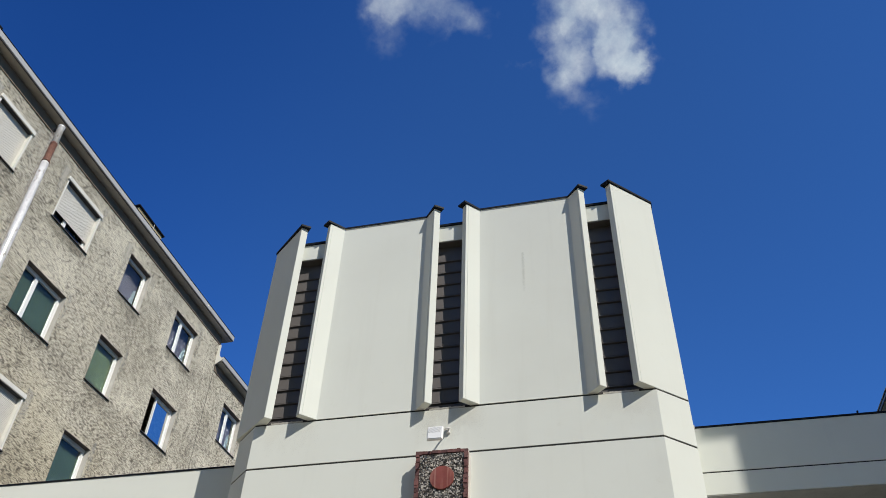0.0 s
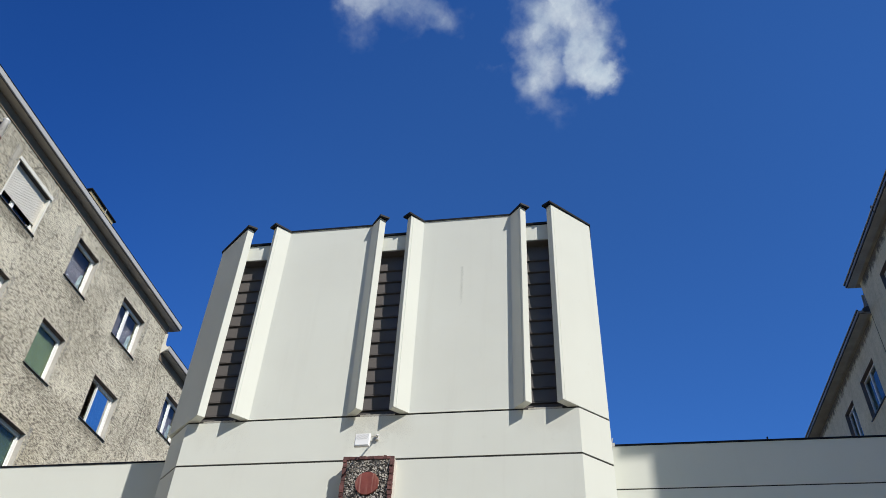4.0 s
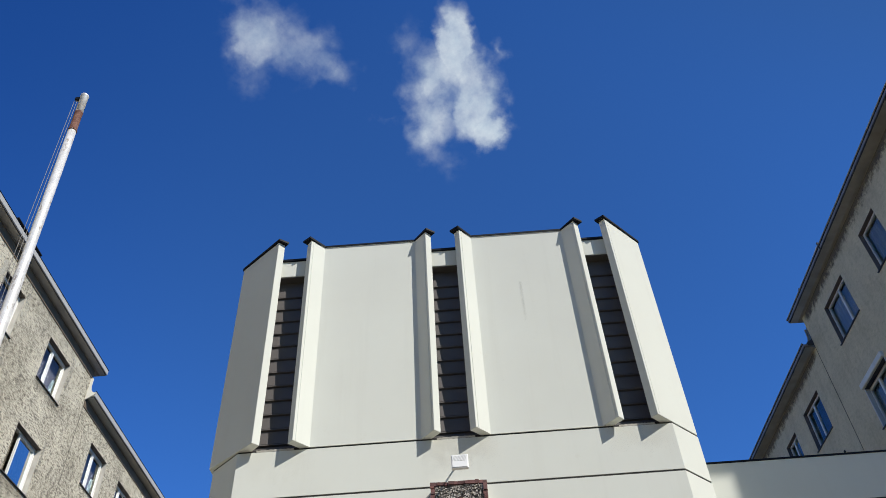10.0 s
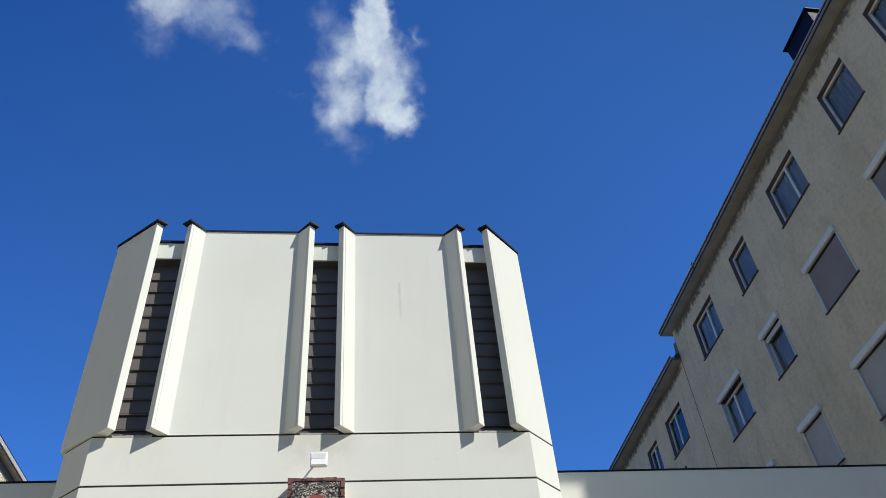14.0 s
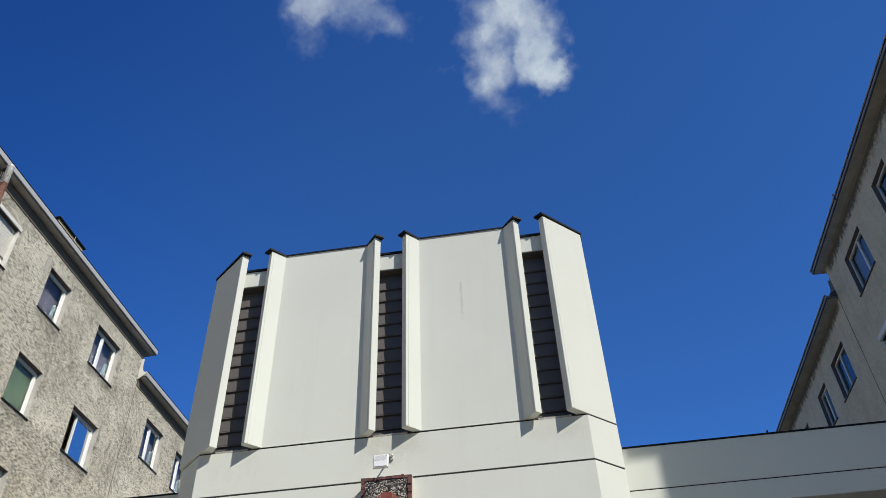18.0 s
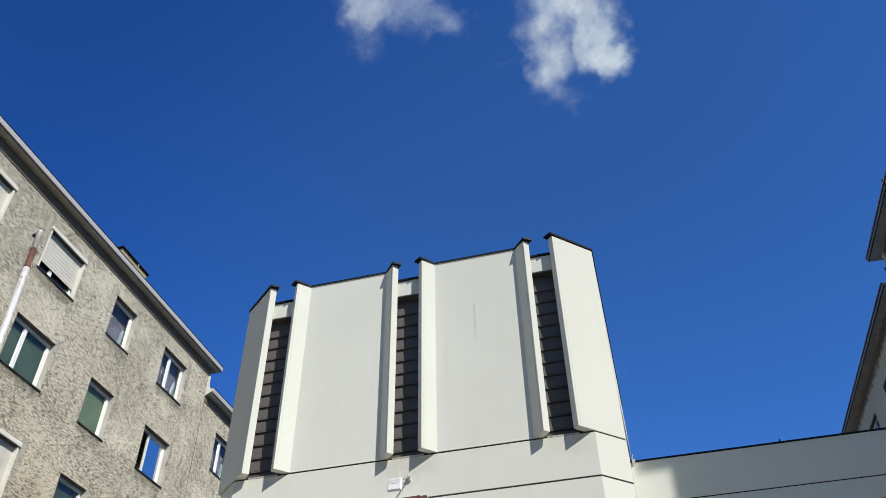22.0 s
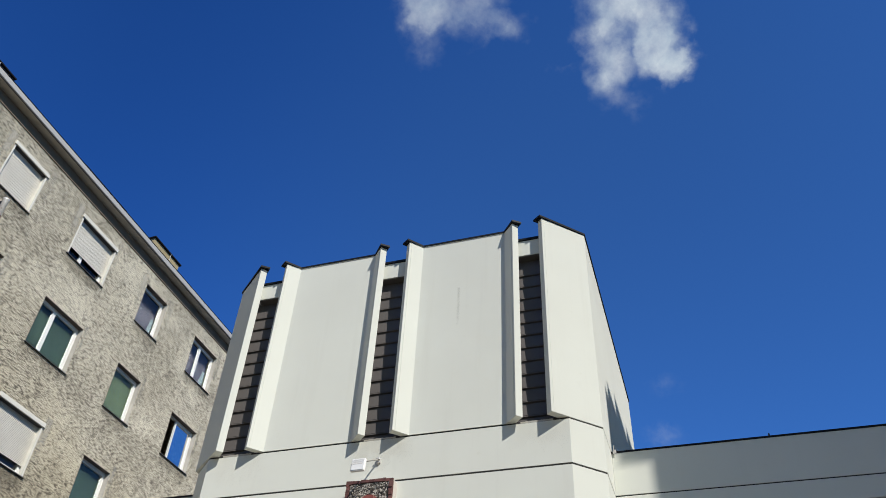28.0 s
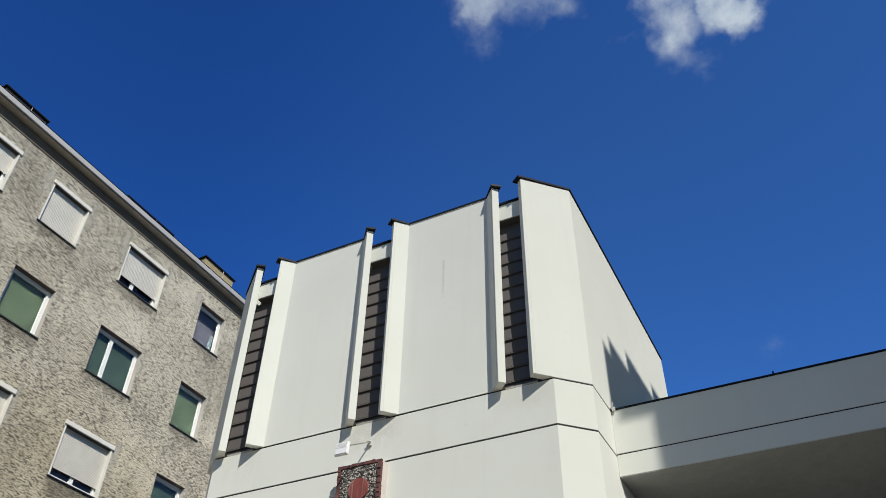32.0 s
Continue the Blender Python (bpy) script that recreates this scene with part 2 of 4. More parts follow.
PLASTER = render_plaster()
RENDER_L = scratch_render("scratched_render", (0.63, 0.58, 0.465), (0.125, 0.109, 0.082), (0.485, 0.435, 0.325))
RENDER_R = smooth_render("grey_plaster", (0.71, 0.595, 0.345), (0.325, 0.262, 0.138))
JOINT = worn("joint_shadow_gap", (0.030, 0.028, 0.025), 0.9)
COPING = worn("dark_sheet_metal", (0.009, 0.011, 0.016), 0.6, 0.0)
LOUVER = worn("brown_louver_paint", (0.118, 0.107, 0.101), 0.55, 0.0, 0.35, 60)
COPING.node_tree.nodes["Principled BSDF"].inputs["Specular IOR Level"].default_value = 0.15
# near-black that stands in for the shade in gaps and recesses
DARK = worn("recess_shade", (0.042, 0.041, 0.042), 0.9)
FRAME_W = worn("white_window_frame", (0.80, 0.79, 0.74), 0.4, 0.0, 0.15, 40, 0.05)
FRAME_G = worn("grey_white_window_frame", (0.72, 0.70, 0.60), 0.45, 0.0, 0.25, 40, 0.05)
BOX_G = worn("grimy_shutter_box", (0.74, 0.71, 0.56), 0.5, 0.0, 0.4, 18, 0.1)
RAIL_G = worn("grey_guide_rail", (0.60, 0.58, 0.48), 0.5, 0.0, 0.3, 18)
SILL = worn("dark_sill_metal", (0.06, 0.055, 0.05), 0.5, 0.3)
SHUTTER = worn("light_grey_shutter", (0.64, 0.61, 0.53), 0.5, 0.0, 0.2, 25, 0.05)
SHUTTER_BOX = worn("white_shutter_box", (0.72, 0.69, 0.60), 0.45, 0.0, 0.3, 18, 0.1)
GUTTER = worn("zinc_gutter", (0.43, 0.42, 0.39), 0.7, 0.1, 0.2, 20)
GUTTER_D = worn("dark_zinc_gutter", (0.27, 0.265, 0.25), 0.6, 0.2, 0.35, 20)
SOFFIT = worn("soffit_board", (0.36, 0.335, 0.29), 0.8, 0.0, 0.4, 8)
SOFFIT_R = worn("stained_soffit", (0.39, 0.355, 0.285), 0.85, 0.0, 0.6, 6)
# dark brown that deepens the eave's shadow on the wall below it
FRIEZE_SHADE = worn("frieze_shade_brown", (0.155, 0.118, 0.077), 0.85, 0.0, 0.4, 8)
ROOFING = worn("roof_covering", (0.07, 0.06, 0.055), 0.85, 0.0, 0.4, 10)
SHUTTER_V = worn("violet_grey_shutter", (0.30, 0.285, 0.28), 0.6, 0.0, 0.25, 25, 0.05)
SHUTTER_G = worn("greenish_grey_shutter", (0.46, 0.44, 0.35), 0.6, 0.0, 0.25, 25, 0.05)
GLASS = glass_pane()
GLASS_COATED = glass_pane("coated_window_glass", (0.86, 0.90, 0.90))
GLASS_COATED.node_tree.nodes["Principled BSDF"].inputs["Metallic"].default_value = 0.85
BLIND_G = worn("green_blind", (0.10, 0.13, 0.065), 0.7, 0.0, 0.2, 50)
BLIND_DG = worn("dark_green_blind", (0.034, 0.060, 0.036), 0.7, 0.0, 0.2, 50)
CURTAIN = worn("pale_curtain", (0.17, 0.20, 0.21), 0.9, 0.0, 0.3, 12)
NET = worn("net_curtain_cloth", (0.34, 0.31, 0.26), 0.95, 0.0, 0.4, 14)
DIM = worn("dark_violet_cloth", (0.085, 0.075, 0.092), 0.9, 0.0, 0.3, 14)
# reveal plaster with the shade of heads and jambs put into its colour
REVEAL_SHADE = worn("shaded_reveal_plaster", (0.15, 0.125, 0.105), 0.9, 0.0, 0.4, 20)
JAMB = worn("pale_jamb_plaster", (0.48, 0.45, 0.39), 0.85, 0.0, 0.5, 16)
NAVY = worn("dark_navy_glass", (0.010, 0.014, 0.030), 0.6, 0.0, 0.2, 10, 0.0)
NAVY.node_tree.nodes["Principled BSDF"].inputs["Specular IOR Level"].default_value = 0.1
ROOM = worn("dim_room", (0.5, 0.47, 0.45), 0.9)
POLE = rusty_pole()
RUST = rust_band()
# dark tone for the shade under the tower's lintels
HEAD_SHADE = worn("lintel_shade", (0.11, 0.10, 0.09), 0.8, 0.0, 0.3, 20)
MORTAR = worn("weathered_mortar", (0.52, 0.49, 0.42), 0.95, 0.0, 0.6, 45, 0.5)
ROPE = worn("pole_rope", (0.22, 0.21, 0.20), 0.9)
GROUND = smooth_render("courtyard_paving", (0.19, 0.168, 0.135), (0.12, 0.107, 0.088))
YELLOW = worn("weathered_dormer_board", (0.36, 0.29, 0.155), 0.8, 0.0, 0.4, 12)


# ---- building helpers ----
def part(name, bm, material, parent, label=""):
    """One mesh under a thing or under a part."""
    bmesh.ops.recalc_face_normals(bm, faces=bm.faces)
    me = bpy.data.meshes.new(name)
    bm.to_mesh(me)
    bm.free()
    me.materials.append(material)
    ob = new(name, me)
    ob.parent = parent
    return tagged(ob, label)


def thing(name, m, label, category, group="", kind=""):
    ob = new(name)
    ob.matrix_world = m
    return tagged(ob, label, category, group, kind)


def add_box(bm, x0, x1, y0, y1, z0, z1, m=None):
    vs = [bm.verts.new((x, y, z)) for x in (x0, x1) for y in (y0, y1) for z in (z0, z1)]
    if m:
        for v in vs:
            v.co = m @ v.co
    for q in ((0, 1, 3, 2), (4, 6, 7, 5), (0, 4, 5, 1), (2, 3, 7, 6), (0, 2, 6, 4), (1, 5, 7, 3)):
        bm.faces.new([vs[k] for k in q])
    return bm


def box(x0, x1, y0, y1, z0, z1, bevel=0.0):
    bm = add_box(bmesh.new(), x0, x1, y0, y1, z0, z1)
    if bevel:
        bmesh.ops.bevel(bm, geom=bm.edges[:], offset=bevel, segments=2, profile=0.5, affect="EDGES")
    return bm


def prism(points, z0, z1, bevel=0.0, bm=None):
    """An upright prism over a plan."""
    bm = bm or bmesh.new()
    low = [bm.verts.new((x, y, z0)) for x, y in points]
    top = [bm.verts.new((x, y, z1)) for x, y in points]
    n = len(points)
    sides = [bm.faces.new((low[k], low[(k + 1) % n], top[(k + 1) % n], top[k])) for k in range(n)]
    bm.faces.new(low[::-1])
    bm.faces.new(top)
    if bevel:
        ups = [e for e in bm.edges if abs(e.verts[0].co.z - e.verts[1].co.z) > 0.01]
        rim = [e for e in bm.edges if e not in ups]
        bmesh.ops.bevel(bm, geom=ups + rim, offset=bevel, segments=2, profile=0.5, affect="EDGES")
    return bm


def offset_plan(points, d):
    """The plan pushed outwards by d (points run clockwise or not)."""
    n = len(points)
    area = sum(points[k][0] * points[(k + 1) % n][1] - points[(k + 1) % n][0] * points[k][1] for k in range(n))
    s = 1 if area > 0 else -1
    out = []
    for k in range(n):
        p, a, b = (Vector(points[j % n]) for j in (k, k - 1, k + 1))
        u, v = (p - a).normalized(), (b - p).normalized()
        nu, nv = Vector((u.y, -u.x)) * s, Vector((v.y, -v.x)) * s
        m = (nu + nv) / max(0.3, 1 + nu.dot(nv))
        out.append(tuple(p + m * d))
    return out


def tube(path, radius, sides=10, bm=None):
    """A round bar along a path of points."""
    bm = bm or bmesh.new()
    rings = []
    for k, p in enumerate(path):
        p = Vector(p)
        d = (Vector(path[min(k + 1, len(path) - 1)]) - Vector(path[max(k - 1, 0)])).normalized()
        a = d.orthogonal().normalized()
        b = d.cross(a)
        r = radius[k] if isinstance(radius, (list, tuple)) else radius
        rings.append([bm.verts.new(p + (a * math.cos(2 * math.pi * j / sides) + b * math.sin(2 * math.pi * j / sides)) * r) for j in range(sides)])
    for r0, r1 in zip(rings, rings[1:]):
        for j in range(sides):
            bm.faces.new((r0[j], r0[(j + 1) % sides], r1[(j + 1) % sides], r1[j]))
    bm.faces.new(rings[0][::-1])
    bm.faces.new(rings[-1])
    for f in bm.faces:
        f.smooth = len(f.verts) == 4
    return bm


# ---- ground ----
g = part("ground", box(-900, 900, -900, 900, -0.3, 0.0), GROUND, None)
tagged(g, "grey asphalt and paving of the courtyard", "ground", kind="structure")

# ---- the tower ----
XC, YF, YT = -0.88, 7.469, 7.305  # middle, front plane, fin tips
Z_LOW, Z_JOINT, Z_TOP = 5.445, 5.985, 8.905
HALF_SIDE, HALF_FRONT, BACK = 2.562, 2.24, 12.27
X_CORNER, X_WEST, X_WEST_UP = -3.15, -3.49, -3.53
tower = thing("church_tower", pose(0, 0, 0), "off-white plastered church tower with splayed fins and dark louvres", "tower")


def body_plan(inset=0.0):
    pts = [(X_CORNER, YF), (XC + HALF_FRONT, YF), (XC + HALF_SIDE, YF + 0.322), (XC + HALF_SIDE, BACK), (X_WEST, BACK), (X_WEST, YF + 0.322)]
    return offset_plan(pts, -inset) if inset else pts


part("lower_wall", prism(body_plan(), 0.0, Z_LOW - 0.010, 0.003), PLASTER, tower)
part("joint", prism(body_plan(0.007), Z_LOW - 0.02, Z_LOW + 0.02), JOINT, tower, "dark recessed joint in the plaster")
part("middle_wall", prism(body_plan(), Z_LOW + 0.010, Z_JOINT - 0.010, 0.003), PLASTER, tower)
part("joint", prism(body_plan(0.007), Z_JOINT - 0.02, Z_JOINT + 0.02), JOINT, tower, "dark recessed joint in the plaster")

SLOTS = [(XC - 2.025, XC - 1.735), (XC - 0.148, XC + 0.152), (XC + 1.742, XC + 2.012)]
EDGE, SPLAY, Y_IN = 0.065, 0.146, 8.05


def upper(points, tips):
    """A wall panel over the joint, with its coping drawn out at the fin tips (the places in the plan that tips names)."""
    part("wall_panel", prism(points, Z_JOINT + 0.009, Z_TOP, 0.006), PLASTER, tower)
    plan = offset_plan(points, 0.014)
    for k, (dx, dy) in tips.items():
        plan[k] = (plan[k][0] + dx, plan[k][1] + dy)
    part("coping", prism(plan, Z_TOP, Z_TOP + 0.028), COPING, tower, "dark sheet metal coping")


SLAB = 0.27  # how far the back of a fin runs in behind the wall


def fin_right(x):
    """Plan of the fin to the right of an opening that ends at x, from the back to the front wall."""
    return [(x + SLAB, Y_IN), (x + SLAB, YT + EDGE + SLAB), (x, YT + EDGE), (x + EDGE, YT)]


def fin_left(x):
    return [(x - EDGE, YT), (x, YT + EDGE), (x - SLAB, YT + EDGE + SLAB), (x - SLAB, Y_IN)]


for (_, a), (b, _) in zip(SLOTS, SLOTS[1:]):
    upper(fin_right(a) + [(a + EDGE + SPLAY, YF), (b - EDGE - SPLAY, YF)] + fin_left(b), {2: (-0.035, -0.03), 3: (-0.012, -0.025), 6: (0.012, -0.025), 7: (0.035, -0.03)})
upper(fin_right(SLOTS[2][1]) + [(XC + HALF_SIDE, YF + 0.322), (XC + HALF_SIDE, BACK), (XC + HALF_SIDE - 0.2, BACK), (XC + HALF_SIDE - 0.2, Y_IN)], {2: (-0.035, -0.03), 3: (-0.012, -0.025)})
upper([(X_WEST + 0.25, Y_IN), (X_WEST + 0.25, BACK), (X_WEST_UP, BACK), (X_WEST_UP, YF + 0.30)] + fin_left(SLOTS[0][0]), {4: (0.012, -0.025), 5: (0.035, -0.03)})
part("back_wall", box(X_WEST + 0.252, XC + HALF_SIDE - 0.202, BACK - 0.3, BACK, Z_JOINT + 0.009, Z_TOP), PLASTER, tower)
for x0, x1 in SLOTS:
    for tip, s in ((x0 - EDGE, -1), (x1 + EDGE, 1)):
        bead = [(tip + s * (0.034 + a - b) * 0.7071, YT + (0.034 + a + b) * 0.7071) for a, b in ((0.0, 0.004), (0.0, -0.0022), (0.009, -0.0022), (0.009, 0.004))]
        part("corner_bead", prism(bead, Z_JOINT + 0.02, Z_TOP - 0.01), PLASTER, tower)
part("tower_roof", box(X_WEST + 0.252, XC + HALF_SIDE - 0.202, Y_IN + 0.002, BACK - 0.302, Z_TOP - 0.4, Z_TOP - 0.3), ROOFING, tower)
Y_SLAT, Z_SLAT0, SLAT = 7.570, 5.915, 0.1880
for x0, x1 in SLOTS:
    bm = bmesh.new()
    n = 22
    row = [(x0 - 0.05 + (x1 - x0 + 0.1) * k / n, Z_JOINT + 0.008 + 0.006 * random.random() ** 2, YF - 0.003 - 0.005 * random.random()) for k in range(n + 1)]
    low = [bm.verts.new((u, YF - 0.001, Z_JOINT - 0.008 - 0.004 * random.random())) for u, _, _ in row]
    top = [bm.verts.new((u, y, z)) for u, z, y in row]
    back = [bm.verts.new((u, Y_SLAT - 0.01, z + 0.005)) for u, z, _ in row]
    for k in range(n):
        bm.faces.new((low[k], low[k + 1], top[k + 1], top[k]))
        bm.faces.new((top[k], top[k + 1], back[k + 1], back[k]))
    part("mortar_edge", bm, MORTAR, tower, "broken mortar edge under the louvres")
    a0, a1 = x0 - (YF - YT - EDGE) + 0.004, x1 + (YF - YT - EDGE) - 0.004
    part("lintel", box(a0, a1, YF + 0.003, YF + 0.25, 8.448, 8.705, 0.004), PLASTER, tower)
    part("coping", box(a0, a1, YF - 0.022, YF + 0.27, 8.705, 8.732), COPING, tower, "dark sheet metal coping")
    b0, b1 = x0 - SLAB, x1 + SLAB
    # dark board painted as the unlit inside behind the slats
    part("louver_shade_back", box(b0 + 0.002, b1 - 0.002, 7.73, 8.0, Z_JOINT + 0.022, 8.70), DARK, tower)
    # thin sheet that darkens the lintel's underside as shade
    part("lintel_shade_sheet", box(a0 + 0.002, a1 - 0.002, YF + 0.012, Y_SLAT + 0.12, 8.436, 8.447), HEAD_SHADE, tower, "dark sheet for the shaded underside of the lintel")
    w = (x1 - x0) / 2 + Y_SLAT - YT - EDGE - 0.012
    for k in range(13):
        z = Z_SLAT0 + k * SLAT
        bm = bmesh.new()
        lean = pose((x0 + x1) / 2, Y_SLAT, z, -5)
        add_box(bm, -w, w, 0.0, 0.022, 0.029, SLAT - 0.001 if k < 12 else SLAT + 0.08, lean)
        add_box(bm, -w, w, -0.006, 0.03, 0.008, 0.020, lean)
        part("louver_slat", bm, LOUVER, tower)

# ---- walls beside the tower ----
W_Y, W_TOP, W_JOINT = 8.41, 5.985, Z_LOW + 0.012


def side_wall(name, x0, x1, z_bottom, label):
    w = thing(name, pose(0, 0, 0), label, "wall", kind="structure")
    part("wall_panel", box(x0, x1, W_Y, W_Y + 0.35, W_JOINT + 0.007, W_TOP, 0.004), PLASTER, w)
    part("joint", box(x0, x1, W_Y + 0.007, W_Y + 0.33, W_JOINT - 0.007, W_JOINT + 0.007), JOINT, w)
    part("wall_panel", box(x0, x1, W_Y, W_Y + 0.35, z_bottom, W_JOINT - 0.007, 0.004), PLASTER, w)
    part("coping", box(x0, x1, W_Y - 0.012, W_Y + 0.385, W_TOP, W_TOP + 0.020, 0.004), COPING, w, "dark sheet metal coping")
    return w


wr = side_wall("wall_east", XC + HALF_SIDE + 0.001, 10.04, 5.206, "off-white plastered wall over a passage, half in shade")
# the wall's plaster made darker and greyer: the underside's shade is in the colour
part("soffit", box(XC + HALF_SIDE + 0.001, 10.03, W_Y + 0.004, 12.2, 5.196, 5.2), smooth_render("shaded_soffit_plaster", (0.44, 0.44, 0.415), (0.30, 0.30, 0.28)), wr, "plastered underside, greyed in colour for its shade")
part("slab", box(XC + HALF_SIDE + 0.001, 10.03, W_Y + 0.352, 12.2, 5.204, 5.45), PLASTER, wr)
part("rear_wall", box(XC + HALF_SIDE + 0.001, 10.03, 11.9, 12.2, 0.0, 5.198), PLASTER, wr)
side_wall("wall_west", -12.55, X_WEST - 0.001, 0.0, "off-white plastered wall with dark metal coping")


# ---- apartment buildings ----
def facade(u0, u1, z0, z1, holes, thick=0.32):
    """A wall in the plane x = 0, facing +x, with openings that go through it. holes: u0, u1, z0, z1."""
    us = sorted({u0, u1, *(h[0] for h in holes), *(h[1] for h in holes)})
    zs = sorted({z0, z1, *(h[2] for h in holes), *(h[3] for h in holes)})
    bm = bmesh.new()
    grid = {}

    def vert(x, u, z):
        if (x, u, z) not in grid:
            grid[x, u, z] = bm.verts.new((x, u, z))
        return grid[x, u, z]

    def is_open(i, j):
        if not (0 <= i < len(us) - 1 and 0 <= j < len(zs) - 1):
            return True
        u, z = (us[i] + us[i + 1]) / 2, (zs[j] + zs[j + 1]) / 2
        return any(h[0] < u < h[1] and h[2] < z < h[3] for h in holes)

    for i in range(len(us) - 1):
        for j in range(len(zs) - 1):
            if is_open(i, j):
                continue
            a, b, c, d = us[i], us[i + 1], zs[j], zs[j + 1]
            for x in (0.0, -thick):
                bm.faces.new((vert(x, a, c), vert(x, b, c), vert(x, b, d), vert(x, a, d)))
            for di, dj, p, q in ((-1, 0, (a, c), (a, d)), (1, 0, (b, c), (b, d)), (0, -1, (a, c), (b, c)), (0, 1, (a, d), (b, d))):
                if is_open(i + di, j + dj):
                    bm.faces.new((vert(0.0, *p), vert(0.0, *q), vert(-thick, *q), vert(-thick, *p)))
    return bm


def ring(u0, u1, z0, z1, w, x0, x1, bm=None):
    """A rectangular frame, w wide."""
    bm = bm or bmesh.new()
    add_box(bm, x0, x1, u0, u1, z0, z0 + w)
    add_box(bm, x0, x1, u0, u1, z1 - w, z1)
    add_box(bm, x0, x1, u0, u0 + w, z0 + w, z1 - w)
    add_box(bm, x0, x1, u1 - w, u1, z0 + w, z1 - w)
    return bm


def make_window(house, u0, u1, z0, z1, panes=1, behind="", shutter=None, boxed=False, split=0.5, ajar=False, set_back=0.15, glass=None, slat_mat=None, lined="", pitch=0.034, frame_mat=None, box_mat=None, deep=True, frame_w=0.055, sash_w=0.05):
    """A window in an opening: frame with panes, sill, and what hangs before or behind it. shutter: the share that is let down."""
    top = z1 - ((0.095 if deep else 0.13) if boxed else 0.0)
    x = -set_back
    frame_mat, box_mat = frame_mat or FRAME_W, box_mat or SHUTTER_BOX
    frame_ob = part("window", ring(u0 + 0.004, u1 - 0.004, z0 + 0.004, top - 0.004, frame_w, x - 0.06, x), frame_mat, house)
    fw = frame_w + 0.004
    cuts = [u0 + fw, u1 - fw] if panes == 1 else [u0 + fw, u0 + (u1 - u0) * split, u1 - fw]
    for k, (a, b) in enumerate(zip(cuts, cuts[1:])):
        if not (ajar and k == 0):
            part("sash", ring(a + 0.002, b - 0.002, z0 + fw + 0.002, top - fw - 0.002, sash_w, x - 0.05, x + 0.012), frame_mat, frame_ob)
            p = part("pane", box(x - 0.03, x - 0.022, a + sash_w, b - sash_w, z0 + fw + sash_w, top - fw - sash_w), glass or GLASS, frame_ob)
            p.visible_shadow = False
    part("sill", box(x + 0.014, 0.042, u0 - 0.025, u1 + 0.025, z0 - 0.022, z0 + 0.003, 0.004), SILL, frame_ob)
    if behind in ("green", "dark_green"):
        bm = bmesh.new()
        n = int((top - z0 - 0.1) / 0.05)
        prof = []
        for k in range(n):
            prof += [(x - 0.10, z0 + 0.06 + k * 0.05), (x - 0.088, z0 + 0.105 + k * 0.05)]
        sides = [[bm.verts.new((px, uu, pz)) for px, pz in prof] for uu in (u0 + 0.05, u1 - 0.05)]
        for j in range(len(prof) - 1):
            bm.faces.new((sides[0][j], sides[1][j], sides[1][j + 1], sides[0][j + 1]))
        part("blind", bm, BLIND_G if behind == "green" else BLIND_DG, frame_ob, "closed green blind")
    if behind == "net":
        bm = bmesh.new()
        row = [(u0 + 0.05 + (u1 - u0 - 0.1) * k / 40, x - 0.11 - 0.014 * math.sin(k * 1.35) - 0.006 * math.sin(k * 0.5)) for k in range(41)]
        for (ua, xa), (ub, xb) in zip(row, row[1:]):
            bm.faces.new([bm.verts.new(c) for c in ((xa, ua, z0 + 0.06), (xb, ub, z0 + 0.06), (xb, ub, top - 0.05), (xa, ua, top - 0.05))])
        part("net_curtain", bm, NET, frame_ob, "grey net curtain drawn across")
    if behind in ("curtain", "dim"):
        part("inner_curtain", box(x - 0.21, x - 0.20, u0 + 0.01, u1 - 0.01, z0 + 0.01, top - 0.01), DIM, frame_ob, "dark violet curtain behind the glass")
    if behind == "curtain":
        bm = bmesh.new()
        n = 16
        span = (u1 - u0) * 0.17
        row = [(u1 - 0.06 - span * k / n, x - 0.16 - 0.03 * math.sin(k * 2.1)) for k in range(n + 1)]
        for (ua, xa), (ub, xb) in zip(row, row[1:]):
            vs = [bm.verts.new(c) for c in ((xa, ua, z0 + 0.06), (xb, ub, z0 + 0.06), (xb, u1 - 0.06 - (u1 - 0.06 - ub) * 0.45, z0 + 0.8), (xa, u1 - 0.06 - (u1 - 0.06 - ua) * 0.45, z0 + 0.8))]
            bm.faces.new(vs)
        part("curtain", bm, CURTAIN, frame_ob, "pale hanging curtain")
    # thin linings; the dark ones paint the shade inside the opening
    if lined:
        part("jamb_lining", box(x + 0.001, -0.003, u1 - 0.010, u1 - 0.001, z0 + 0.004, top - 0.012), JAMB if lined == "pale" else REVEAL_SHADE, frame_ob, "pale plastered jamb" if lined == "pale" else "")
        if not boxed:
            part("head_lining", box(x + 0.001, -0.003, u0 + 0.001, u1 - 0.001, top - 0.010, top - 0.001), REVEAL_SHADE, frame_ob, "window head darkened in colour for its shade")
            part("jamb_lining", box(x + 0.001, -0.003, u0 + 0.001, u0 + 0.010, z0 + 0.004, top - 0.012), REVEAL_SHADE, frame_ob)
    if boxed:
        # dark strip that paints the shade on the underside of the box
        part("box_underside_shade", box(-0.095, 0.02, u0 + 0.046, u1 - 0.046, top - (0.012 if deep else 0.016), top - 0.001), DARK, frame_ob, "dark strip for the shaded underside of the shutter box")
        part("shutter_box", box(-0.12, 0.05 if deep else 0.095, u0 - 0.03, u1 + 0.03, top, z1 + (0.02 if deep else 0.035), 0.012 if deep else 0.032), box_mat, frame_ob)
